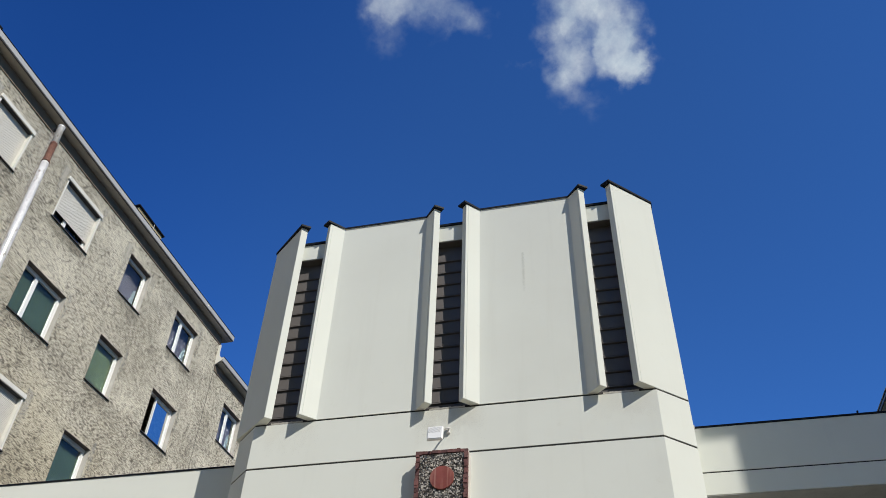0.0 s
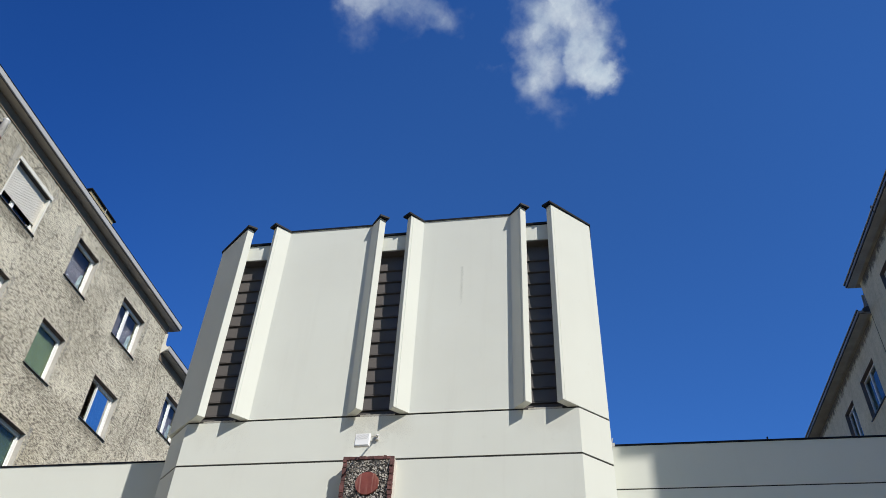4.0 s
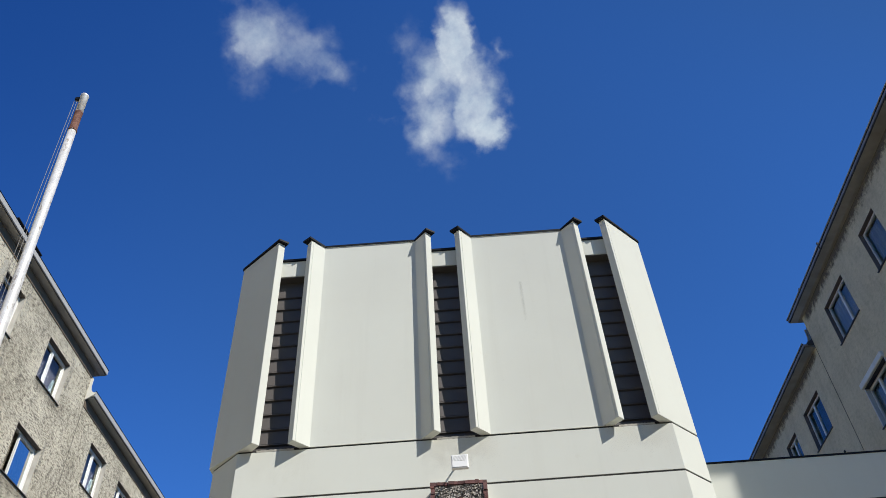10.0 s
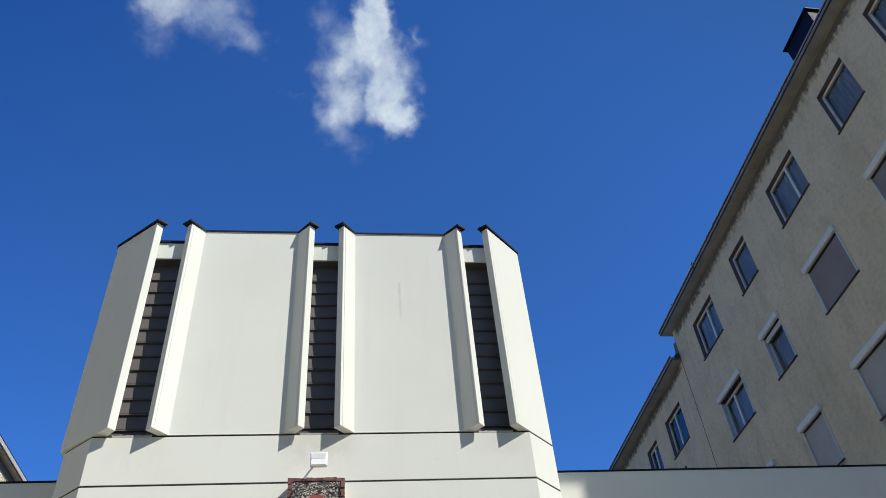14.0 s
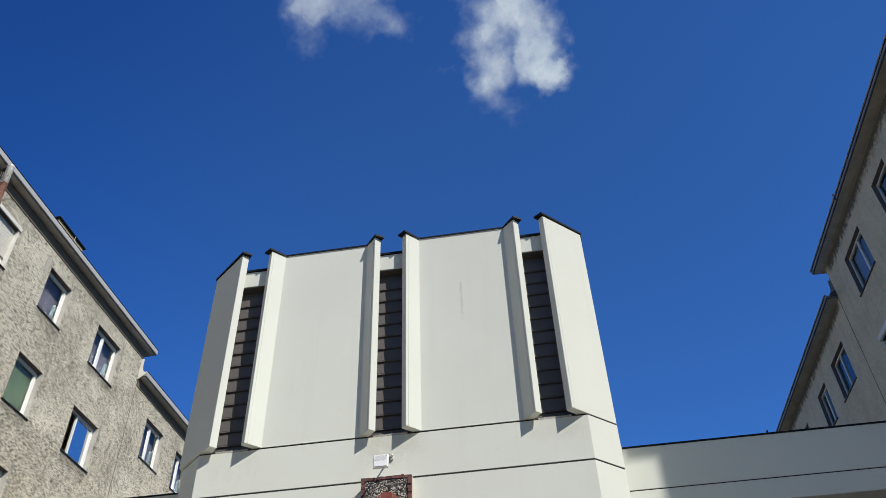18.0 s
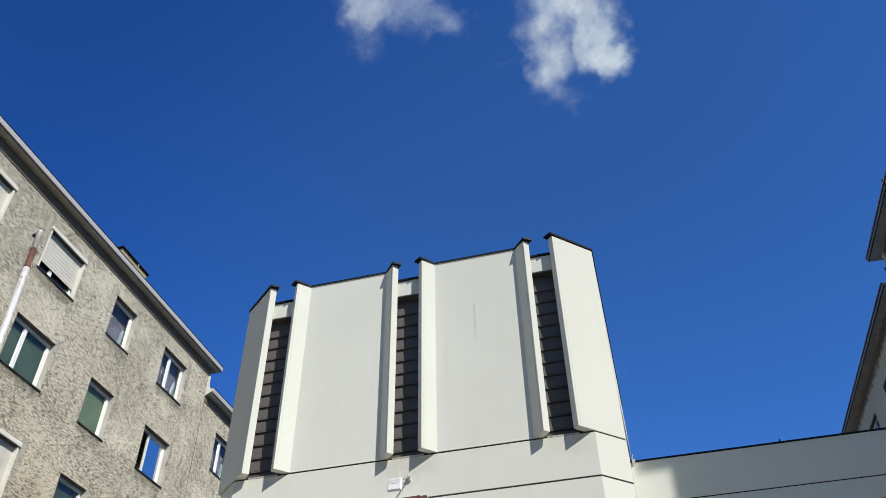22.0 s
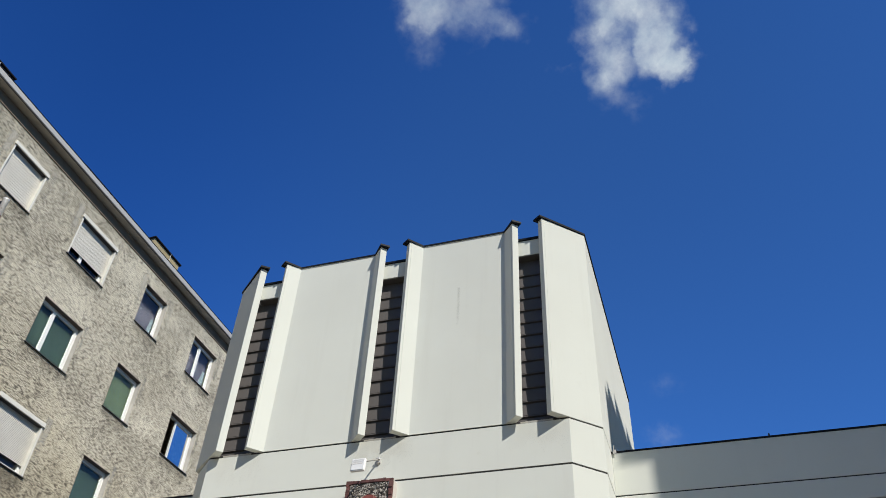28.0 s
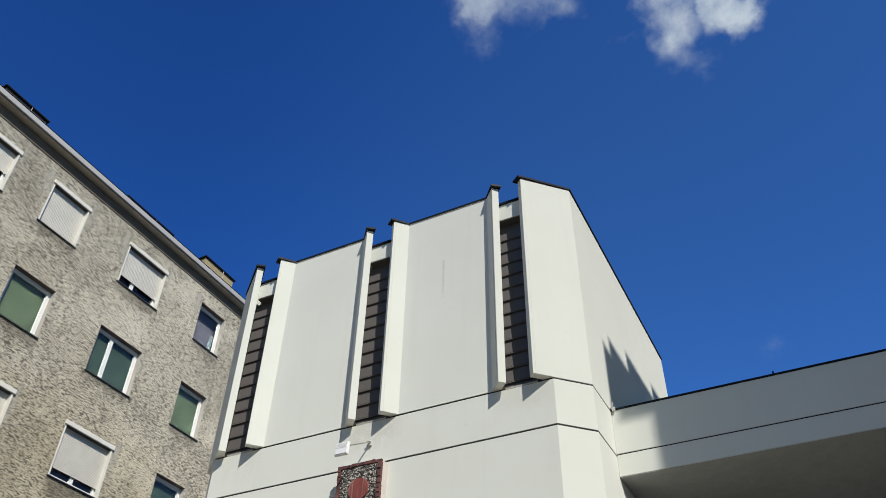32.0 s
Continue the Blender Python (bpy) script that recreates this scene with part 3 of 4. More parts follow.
        part("guide_rail", box(-0.11, 0.012, u0 + 0.002, u0 + 0.045, z0 + 0.004, top - 0.001), box_mat if deep else RAIL_G, frame_ob)
        part("guide_rail", box(-0.11, 0.012, u1 - 0.045, u1 - 0.002, z0 + 0.004, top - 0.001), box_mat if deep else RAIL_G, frame_ob)
    if shutter:
        bm = bmesh.new()
        low = top - (top - z0) * shutter
        n, sx = max(3, round((top - low) / pitch)), -0.10 if deep else -0.035
        prof = []
        for k in range(n):
            za, zb = low + (top - low) * k / n, low + (top - low) * (k + 1) / n
            prof += [(sx - 0.009, za), (sx, za + 0.004), (sx + 0.002, (za + zb) / 2), (sx, zb - 0.004)]
        prof.append((sx - 0.009, top))
        sides = [[bm.verts.new((px, uu, pz)) for px, pz in prof] for uu in (u0 + 0.046, u1 - 0.046)]
        for j in range(len(prof) - 1):
            bm.faces.new((sides[0][j], sides[1][j], sides[1][j + 1], sides[0][j + 1]))
        part("roller_shutter", bm, slat_mat or SHUTTER, frame_ob, "roller shutter let down")
    return frame_ob


def house_block(house, u0, u1, wall_top, over, depth, wall_mat, soffit_mat, gutter_mat, windows, gutter_z=(0.195, 0.30), verge=0.02, verge_low=0.02, frieze=0.0, extra={}, roof_end=None, lip=False):
    holes = [(w["u0"], w["u1"], w["z0"], w["z1"]) for w in windows]
    part("front_wall", facade(u0, u1, 0.0, wall_top, holes), wall_mat, house)
    part("back_wall", box(-depth, -depth + 0.3, u0, u1, 0.0, wall_top), wall_mat, house)
    for a in (u0, u1 - 0.3):
        part("end_wall", box(-depth + 0.302, -0.322, a, a + 0.3, 0.0, wall_top + 0.3), wall_mat, house)
    part("inner_floor", box(-depth + 0.31, -3.2, u0 + 0.31, u1 - 0.31, 0.1, wall_top - 0.2), ROOM, house)
    if roof_end is not None:
        # unseen cap past the roof's end, added to keep daylight out of the rooms
        part("daylight_cap", box(-depth + 0.31, -0.325, roof_end, u1 - 0.31, wall_top - 0.18, wall_top - 0.02), ROOFING, house)
        u1 = roof_end
    k = (over + 0.09) / 0.43
    g0, g1 = gutter_z
    bm = bmesh.new()
    pts = [(-0.32, 0.001), (0.13 * k, 0.001)] + [((0.13 + 0.31 * math.sin(a)) * k, 0.001 + (g0 - 0.035) * (1 - math.cos(a))) for a in (0.3, 0.55, 0.8, 1.05, 1.3, 1.5)] + [(0.44 * k, g0 - 0.032), (-0.32, g0 - 0.032)]
    rows = [[bm.verts.new((px, u, wall_top + pz)) for px, pz in pts] for u in (u0 - verge_low, u1 + verge)]
    for j in range(len(pts)):
        f = bm.faces.new((rows[0][j], rows[1][j], rows[1][(j + 1) % len(pts)], rows[0][(j + 1) % len(pts)]))
        f.smooth = 0 < j < 7
    bm.faces.new(rows[0])
    bm.faces.new(rows[1][::-1])
    part("eave_soffit", bm, soffit_mat, house)
    # dark smooth board sized to the eave's shadow strip, deepening its shade in colour
    if frieze:
        part("frieze_shade_board", box(0.002, 0.024, u0, u1, wall_top - frieze, wall_top - 0.001, 0.003), FRIEZE_SHADE, house, "dark smooth board that deepens the eave's shadow on the wall")
    part("gutter", box(over - 0.02, over + 0.135, u0 - verge_low - 0.02, u1 + verge + 0.02, wall_top + g0, wall_top + g1, 0.012), gutter_mat, house)
    part("gutter_rim", box(over + 0.12, over + 0.145, u0 - verge_low - 0.025, u1 + verge + 0.025, wall_top + g1 + 0.001, wall_top + g1 + 0.014), COPING, house, "dark metal rim of the gutter")
    if lip:
        part("gutter_lip", box(over + 0.138, over + 0.172, u0 - verge_low - 0.025, u1 + verge + 0.025, wall_top + g1 + 0.016, wall_top + g1 + 0.036, 0.006), GUTTER, house, "paler folded zinc lip")
    # solid dark strip in place of the shaded gap under the gutter
    part("gutter_gap_shade", box(over - 0.02, over + 0.125, u0 - verge_low + 0.01, u1 + verge - 0.01, wall_top + g0 - 0.031, wall_top + g0 - 0.001), DARK, house)
    rise = math.tan(radians(28)) * (depth / 2 + over)
    bm = bmesh.new()
    zb, mid = wall_top + 0.10, -depth / 2
    pts = [(over - 0.03, zb), (over - 0.03, zb + 0.10), (mid, zb + rise + 0.1), (-depth - over, zb + 0.10), (-depth - over, zb)]
    rows = [[bm.verts.new((px, u, pz)) for px, pz in pts] for u in (u0 - verge_low, u1 + verge)]
    for j in range(5):
        bm.faces.new((rows[0][j], rows[1][j], rows[1][(j + 1) % 5], rows[0][(j + 1) % 5]))
    bm.faces.new(rows[0])
    bm.faces.new(rows[1][::-1])
    part("roof", bm, ROOFING, house)
    for w in windows:
        make_window(house, **{**extra, **w})


def win(u0, u1, z0, z1, **k):
    return dict(u0=u0, u1=u1, z0=z0, z1=z1, **k)


left_house = thing("apartment_building", pose(-12.58, 0, 0), "four-storey apartment building in rough scratched grey render", "building")
COLS = [(6.62, 7.95), (9.07, 10.32), (11.88, 13.44), (15.06, 16.2), (17.9, 19.36)]
ROWS = [(15.23, 16.63), (12.33, 13.745), (9.47, 10.87), (6.6, 8.0), (3.7, 5.1)]
lw = []
LOOKS = {
    (0, 0): dict(panes=2, shutter=0.55, boxed=True), (0, 1): dict(shutter=0.995, boxed=True), (0, 2): dict(panes=2, shutter=0.74, boxed=True, split=0.4),
    (0, 3): dict(behind="curtain"), (0, 4): dict(panes=2, split=0.42, behind="curtain"),
    (1, 0): dict(behind="green"), (1, 1): dict(behind="green"), (1, 2): dict(panes=2, split=0.38, behind="dark_green"), (1, 3): dict(behind="green"), (1, 4): dict(panes=2, split=0.34, ajar=True, glass=GLASS_COATED),
    (2, 0): dict(shutter=0.995, boxed=True), (2, 1): dict(shutter=0.995, boxed=True), (2, 2): dict(panes=2, shutter=0.8, boxed=True), (2, 3): dict(behind="dark_green"), (2, 4): dict(behind="dark_green"),
}
for j, (z0, z1) in enumerate(ROWS):
    for i, (u0, u1) in enumerate(COLS):
        lw.append(win(u0, u1, z0, z1, **LOOKS.get((j, i), dict(panes=2))))
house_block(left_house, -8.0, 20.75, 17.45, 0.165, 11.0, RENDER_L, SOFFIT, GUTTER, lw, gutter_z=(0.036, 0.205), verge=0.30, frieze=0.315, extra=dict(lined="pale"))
left_low = thing("apartment_building", pose(-12.585, 0, 0), "lower wing of the apartment building in rough scratched render", "building")
lw2 = [win(a, b, z0, z1, panes=2, split=0.45, behind="curtain") for a, b in ((21.9, 23.25), (24.35, 25.6), (27.0, 28.3)) for z0, z1 in ((14.1, 15.52), (11.2, 12.62), (8.3, 9.7))]
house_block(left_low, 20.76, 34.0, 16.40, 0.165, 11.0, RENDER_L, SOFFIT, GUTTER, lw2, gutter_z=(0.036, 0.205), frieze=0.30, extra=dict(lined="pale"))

bm = bmesh.new()
prof = [(0.002, 16.32), (0.30, 16.52), (0.23, 16.56), (0.16, 16.62), (0.11, 16.70), (0.085, 16.84), (0.08, 17.12), (0.002, 17.12)]
sides = [[bm.verts.new((x, u, z)) for x, z in prof] for u in (20.70, 20.735)]
for k in range(len(prof)):
    bm.faces.new((sides[0][k], sides[1][k], sides[1][(k + 1) % len(prof)], sides[0][(k + 1) % len(prof)]))
bm.faces.new(sides[0])
bm.faces.new(sides[1][::-1])
part("end_plate", bm, SHUTTER_BOX, left_house, "pale rendered plate between the two eaves")

TILT = 180.888
right_house = thing("apartment_building", pose(9.966, 17.676, 0, 0, 0, TILT), "apartment building in stained smooth grey plaster, in shade", "building")
RC = [(17.052, 18.529), (14.546, 15.544), (11.53, 12.965), (8.919, 10.022), (6.756, 7.869), (4.468, 5.716)]
RR = [(14.787, 16.025), (12.083, 13.321), (9.379, 10.627), (6.675, 7.923), (3.992, 5.24)]
RLOOK = {
    (0, 0): dict(panes=2, split=0.58, behind="net"), (0, 1): dict(behind="net"), (0, 2): dict(panes=2, split=0.60, behind="net"), (0, 3): dict(behind="net"), (0, 4): dict(behind="net"), (0, 5): dict(behind="net"),
    (1, 0): dict(panes=2, boxed=True, split=0.42, behind="net"), (1, 1): dict(boxed=True, shutter=0.12, behind="net"), (1, 2): dict(boxed=True, shutter=0.995, slat_mat=SHUTTER_V, pitch=0.016), (1, 3): dict(boxed=True, shutter=0.995, slat_mat=SHUTTER_V, pitch=0.016), (1, 4): dict(boxed=True, shutter=0.995, slat_mat=SHUTTER_V, pitch=0.016), (1, 5): dict(boxed=True, shutter=0.3, panes=2),
    (2, 0): dict(boxed=True, shutter=0.5), (2, 1): dict(boxed=True, shutter=0.96, slat_mat=SHUTTER_G), (2, 2): dict(boxed=True, shutter=0.97, slat_mat=SHUTTER_G), (2, 3): dict(boxed=True, shutter=0.9, slat_mat=SHUTTER_G), (2, 4): dict(boxed=True, shutter=0.995, slat_mat=SHUTTER_G),
    (3, 3): dict(boxed=True, shutter=0.78, slat_mat=SHUTTER_G), (3, 2): dict(boxed=True, shutter=0.9, slat_mat=SHUTTER_G),
}
rw = []
for j, (z0, z1) in enumerate(RR):
    for i, (y0, y1) in enumerate(RC):
        rw.append(win(17.676 - y1 - 0.04, 17.676 - y0 - 0.03, z0, z1 + (0.07, 0.07, 0.08, 0.05, 0.0)[j], **RLOOK.get((j, i), dict(boxed=True, shutter=0.5))))
Y_END = 4.0
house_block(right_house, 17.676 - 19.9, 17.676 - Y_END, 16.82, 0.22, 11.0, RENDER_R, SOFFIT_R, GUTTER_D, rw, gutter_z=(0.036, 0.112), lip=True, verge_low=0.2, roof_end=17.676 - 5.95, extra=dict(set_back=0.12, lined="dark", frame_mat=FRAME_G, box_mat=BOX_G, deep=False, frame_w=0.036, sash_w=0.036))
right_low = thing("apartment_building", pose(9.971, 17.676, 0, 0, 0, TILT), "lower wing of the grey plastered apartment building", "building")
rw2 = [win(17.676 - b, 17.676 - a, z0, z1, panes=2, split=0.45) for a, b in ((20.921, 22.314), (23.292, 24.29), (25.996, 27.452)) for z0, z1 in ((13.602, 14.891), (10.856, 12.156), (8.152, 9.4))]
house_block(right_low, 17.676 - 34.0, 17.676 - 19.91, 15.72, 0.22, 11.0, RENDER_R, SOFFIT_R, GUTTER_D, rw2, gutter_z=(0.036, 0.112), lip=True, extra=dict(set_back=0.12, lined="dark", frame_mat=FRAME_G, box_mat=BOX_G, deep=False, frame_w=0.036, sash_w=0.036))

bm = bmesh.new()
prof = [(0.002, 15.74), (0.27, 15.83), (0.20, 15.89), (0.13, 15.97), (0.09, 16.10), (0.07, 16.42), (0.002, 16.42)]
sides = [[bm.verts.new((x, 17.676 - y, z)) for x, z in prof] for y in (19.93, 19.96)]
for k in range(len(prof)):
    bm.faces.new((sides[0][k], sides[1][k], sides[1][(k + 1) % len(prof)], sides[0][(k + 1) % len(prof)]))
bm.faces.new(sides[0])
bm.faces.new(sides[1][::-1])
part("end_plate", bm, GUTTER_D, right_house, "dark metal plate between the two eaves")

# plain unseen wall, added behind the camera to hold back the sky's fill light
back = thing("unseen_south_wall", pose(0, 0, 0), "unseen plain plastered wall, added to hold back sky light", "wall", kind="structure")
part("wall_panel", box(-12.9, 9.0, -14.4, -14.0, 0.0, 13.0), RENDER_R, back)

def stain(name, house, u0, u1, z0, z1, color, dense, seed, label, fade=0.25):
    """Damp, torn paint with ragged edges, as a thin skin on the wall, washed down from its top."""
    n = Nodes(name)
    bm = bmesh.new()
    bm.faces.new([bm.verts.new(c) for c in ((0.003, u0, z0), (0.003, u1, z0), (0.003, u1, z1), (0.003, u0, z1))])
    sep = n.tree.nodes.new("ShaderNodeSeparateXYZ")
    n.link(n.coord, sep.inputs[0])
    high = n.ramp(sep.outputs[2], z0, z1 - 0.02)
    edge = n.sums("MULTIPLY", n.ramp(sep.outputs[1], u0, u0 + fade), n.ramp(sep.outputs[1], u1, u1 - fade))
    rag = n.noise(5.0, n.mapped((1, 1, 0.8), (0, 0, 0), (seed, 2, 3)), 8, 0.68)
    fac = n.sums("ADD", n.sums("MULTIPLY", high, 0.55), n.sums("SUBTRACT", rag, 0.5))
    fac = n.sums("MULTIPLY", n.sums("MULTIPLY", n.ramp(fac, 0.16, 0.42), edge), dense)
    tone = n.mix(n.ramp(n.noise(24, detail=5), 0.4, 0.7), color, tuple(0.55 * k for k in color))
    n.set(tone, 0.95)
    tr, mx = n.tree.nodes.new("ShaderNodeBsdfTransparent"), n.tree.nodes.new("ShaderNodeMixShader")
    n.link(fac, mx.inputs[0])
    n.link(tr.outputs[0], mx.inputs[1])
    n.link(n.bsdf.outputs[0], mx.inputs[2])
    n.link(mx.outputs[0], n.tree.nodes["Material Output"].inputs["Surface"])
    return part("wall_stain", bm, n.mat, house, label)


for k, i in enumerate((1, 2, 3, 4)):
    y0, y1 = RC[i]
    stain("damp_plaster", right_house, 17.676 - y1 - 0.1, 17.676 - y0 + 0.1, RR[2][0] - 0.62, RR[2][0] - 0.03, (0.15, 0.105, 0.065), (0.35, 0.62, 0.66, 0.48)[k], 3.0 * k, "brown damp stain under the window sill")
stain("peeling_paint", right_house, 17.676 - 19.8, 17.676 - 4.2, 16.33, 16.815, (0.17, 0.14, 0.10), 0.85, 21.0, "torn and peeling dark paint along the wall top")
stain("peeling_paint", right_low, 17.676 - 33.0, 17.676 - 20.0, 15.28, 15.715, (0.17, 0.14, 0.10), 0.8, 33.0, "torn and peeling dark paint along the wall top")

rng = random.Random(11)
for (z0, _), (u0, u1) in [(row, col) for row in ROWS[:3] for col in COLS]:
    stain("grimy_render", left_house, u0 - 0.12, u1 + 0.12, z0 - rng.uniform(0.45, 0.8), z0 - 0.024, (0.19, 0.165, 0.12), rng.uniform(0.25, 0.5), rng.uniform(0, 50), "grime washed down under the window sill")
for j, (z0, z1) in enumerate(ROWS[:3]):
    for i, (u0, u1) in enumerate(COLS):
        stain("patched_render", left_house, u1 + 0.003, u1 + rng.uniform(0.16, 0.3), z0 - 0.12, z1 + rng.uniform(0.15, 0.4), (0.60, 0.565, 0.47), rng.uniform(0.25, 0.45), 7.0 * i + j, "smoother pale patch of render beside a window", 0.06)
for j, i in ((0, 1), (0, 2), (0, 3)):
    u = COLS[i][0] - 0.32
    stain("patched_render", left_house, u, u + 0.33, ROWS[j][0] - 0.15, ROWS[j][1] + 0.22, (0.60, 0.565, 0.47), 0.6, 5.0 * i + j, "smoother pale patch of render beside a window", 0.12)
for k, (x0, x1) in enumerate(SLOTS):
    ob = stain("rusty_run_off", tower, x0 - 0.25, x1 + 0.3, Z_LOW + 0.03, Z_JOINT - 0.012, (0.58, 0.48, 0.36), (0.05, 0.13, 0.06)[k], 5.0 + 4 * k, "faint rusty run-off under the louvres")
    ob.matrix_basis = pose(0, YF, 0, 0, 0, -90)

ob = stain("repaired_plaster", tower, 0.004, 0.05, 7.05, 8.08, (0.50, 0.50, 0.46), 0.17, 61.0, "thin greyish smear of repaired plaster", 0.022)
ob.matrix_basis = pose(0, YF, 0, 0, 0, -90)

# ---- flagpole ----
pole = thing("flagpole", pose(-3.605 + 0.0784 * 7.05, 3.716 - 0.0253 * 7.05, -0.026), "slightly leaning galvanised flagpole with a rusted band", "flagpole")
AX = Vector((-0.0784, 0.0253, 1.0))
part("shaft", tube([AX * z for z in (0.0, 2.0, 4.0, 5.6, 6.57)], [0.036, 0.0345, 0.033, 0.0315, 0.030], 20), POLE, pole)
part("rust_band", tube([AX * 6.572, AX * 6.59, AX * 6.595, AX * 6.81, AX * 6.815, AX * 6.825], [0.0335, 0.0335, 0.0295, 0.0295, 0.031, 0.031], 20), RUST, pole, "rusted bare steel band")
part("pole_top", tube([AX * 6.827, AX * 7.045, AX * 7.048, AX * 7.06], [0.029, 0.029, 0.0325, 0.0315], 20), POLE, pole)
part("pulley", box(-0.62, -0.56, 0.165, 0.195, 7.005, 7.04, 0.008), COPING, pole)
part("rope", tube([AX * 7.0 + Vector((-0.072, 0, 0)), AX * 5.0 + Vector((-0.08, -0.01, 0)), AX * 3.0 + Vector((-0.06, 0, 0))], 0.0017, 6), ROPE, pole)
part("rope", tube([AX * 7.0 + Vector((-0.05, 0, 0)), AX * 5.0 + Vector((-0.052, -0.01, 0)), AX * 3.0 + Vector((-0.046, 0, 0))], 0.0017, 6), ROPE, pole)

# unseen set-back end of the grey building, shaped to cast shade on wall_east
end_house = thing("apartment_building", pose(10.2, 0, 0), "unseen set-back end of the grey plastered apartment building, added to cast shade", "building")
part("end_block", box(0, 10.5, 1.75, 2.6, 0.0, 16.30), RENDER_R, end_house)
# added strip that only widens the upper part of the cast shadow
part("shadow_edge_band", box(0, 10.5, 1.45, 1.748, 14.85, 16.06), RENDER_R, end_house)
part("rear_block", box(0, 10.5, 2.602, 3.99, 0.0, 16.60), RENDER_R, end_house)

# ---- relief panel on the tower's front ----
STONE = Nodes("mosaic_stone")
isl = STONE.tree.nodes.new("ShaderNodeNewGeometry").outputs["Random Per Island"]
tone = STONE.mix(STONE.ramp(isl, 0.36, 0.48), (0.05, 0.044, 0.039), (0.22, 0.195, 0.165))
tone = STONE.mix(STONE.ramp(isl, 0.62, 0.72), tone, (0.52, 0.48, 0.42))
STONE.bump(STONE.noise(180), 0.3, 0.002)
STONE = STONE.set(tone, 0.75)
TILES = Nodes("glazed_tile_mix")
isl = TILES.tree.nodes.new("ShaderNodeNewGeometry").outputs["Random Per Island"]
tone = TILES.mix(TILES.ramp(isl, 0.45, 0.47), (0.03, 0.035, 0.05), (0.10, 0.16, 0.24))
tone = TILES.mix(TILES.ramp(isl, 0.72, 0.74), tone, (0.62, 0.62, 0.60))
TILES = TILES.set(tone, 0.35)
BRICK = Nodes("dark_red_brick")
rnd = BRICK.tree.nodes.new("ShaderNodeObjectInfo").outputs["Random"]
tone = BRICK.mix(rnd, (0.065, 0.021, 0.018), (0.15, 0.052, 0.044))
tone = BRICK.mix(BRICK.sums("MULTIPLY", BRICK.ramp(BRICK.noise(60, detail=6), 0.5, 0.75), 0.5), tone, (0.20, 0.13, 0.115))
BRICK.bump(BRICK.noise(90, detail=5), 0.5, 0.004)
BRICK = BRICK.set(tone, 0.7)
DISC = Nodes("streaked_red_enamel")
run = DISC.ramp(DISC.noise(1.0, DISC.mapped((38, 1, 1.2)), 4, 0.6), 0.5, 0.68)
tone = DISC.mix(DISC.ramp(DISC.noise(9), 0.4, 0.7), (0.22, 0.062, 0.045), (0.16, 0.042, 0.032))
tone = DISC.mix(DISC.sums("MULTIPLY", run, 0.75), tone, (0.40, 0.22, 0.17))
DISC = DISC.set(tone, 0.38)
PANEL_SIDE = worn("pale_concrete_edge", (0.60, 0.55, 0.49), 0.9, 0.0, 0.5, 70, 0.5, 0.006)

PX0, PX1, PZ1, PZ0, PY = -1.158, -0.606, 5.418, 3.3, 7.345
panel = thing("mosaic_panel", pose(0, 0, 0), "stone mosaic panel framed in dark red brick with a red disc", "mosaic")
part("slab", box(PX0 + 0.012, PX1 - 0.002, PY, YF + 0.004, PZ0, PZ1 - 0.008, 0.004), PANEL_SIDE, panel, "pale concrete slab behind the mosaic")
rng = random.Random(4)
SHARED = []
for k in range(4):
    bm = box(-0.5, 0.5, -0.5, 0.5, -0.5, 0.5)
    for v in bm.verts:
        v.co += Vector((rng.uniform(-0.08, 0.08), rng.uniform(-0.12, 0.12), rng.uniform(-0.08, 0.08)))
    me = bpy.data.meshes.new("brick")
    bm.to_mesh(me)
    bm.free()
    me.materials.append(BRICK)
    SHARED.append(me)


def brick(x0, x1, z0, z1):
    out = rng.uniform(0.018, 0.034)
    ob = new("brick", rng.choice(SHARED))
    ob.parent = panel
    ob.matrix_basis = pose((x0 + x1) / 2, PY - out / 2 + 0.006, (z0 + z1) / 2, 0, rng.uniform(-2, 2), 0) @ Matrix.Diagonal((x1 - x0 - 0.001, out + 0.012, z1 - z0 - 0.001, 1))


for side in (0, 1):
    z = PZ1 - 0.04
    while z > PZ0 + 0.1:
        hgt = rng.uniform(0.022, 0.05)
        w = rng.uniform(0.034, 0.044)
        brick(*((PX0, PX0 + w) if side == 0 else (PX1 - w, PX1)), z - hgt, z)
        z -= hgt
x = PX0
while x < PX1 - 0.02:
    w = min(rng.uniform(0.03, 0.07), PX1 - x)
    brick(x, x + w, PZ1 - rng.uniform(0.034, 0.04), PZ1 + rng.uniform(-0.005, 0.001))
    x += w
CX, CZ, CR = -0.874, 5.112, 0.127
for x0, x1 in ((PX0 + 0.055, CX - 0.045), (CX + 0.045, PX1 - 0.055)):
    for row in range(2):
        x = x0
        while x < x1 - 0.02:
            w = min(rng.uniform(0.03, 0.07), x1 - x)
            brick(x, x + w, 4.85 - 0.03 * row - 0.028, 4.85 - 0.03 * row)
            x += w
bm, tiles = bmesh.new(), bmesh.new()
cell = 0.0165
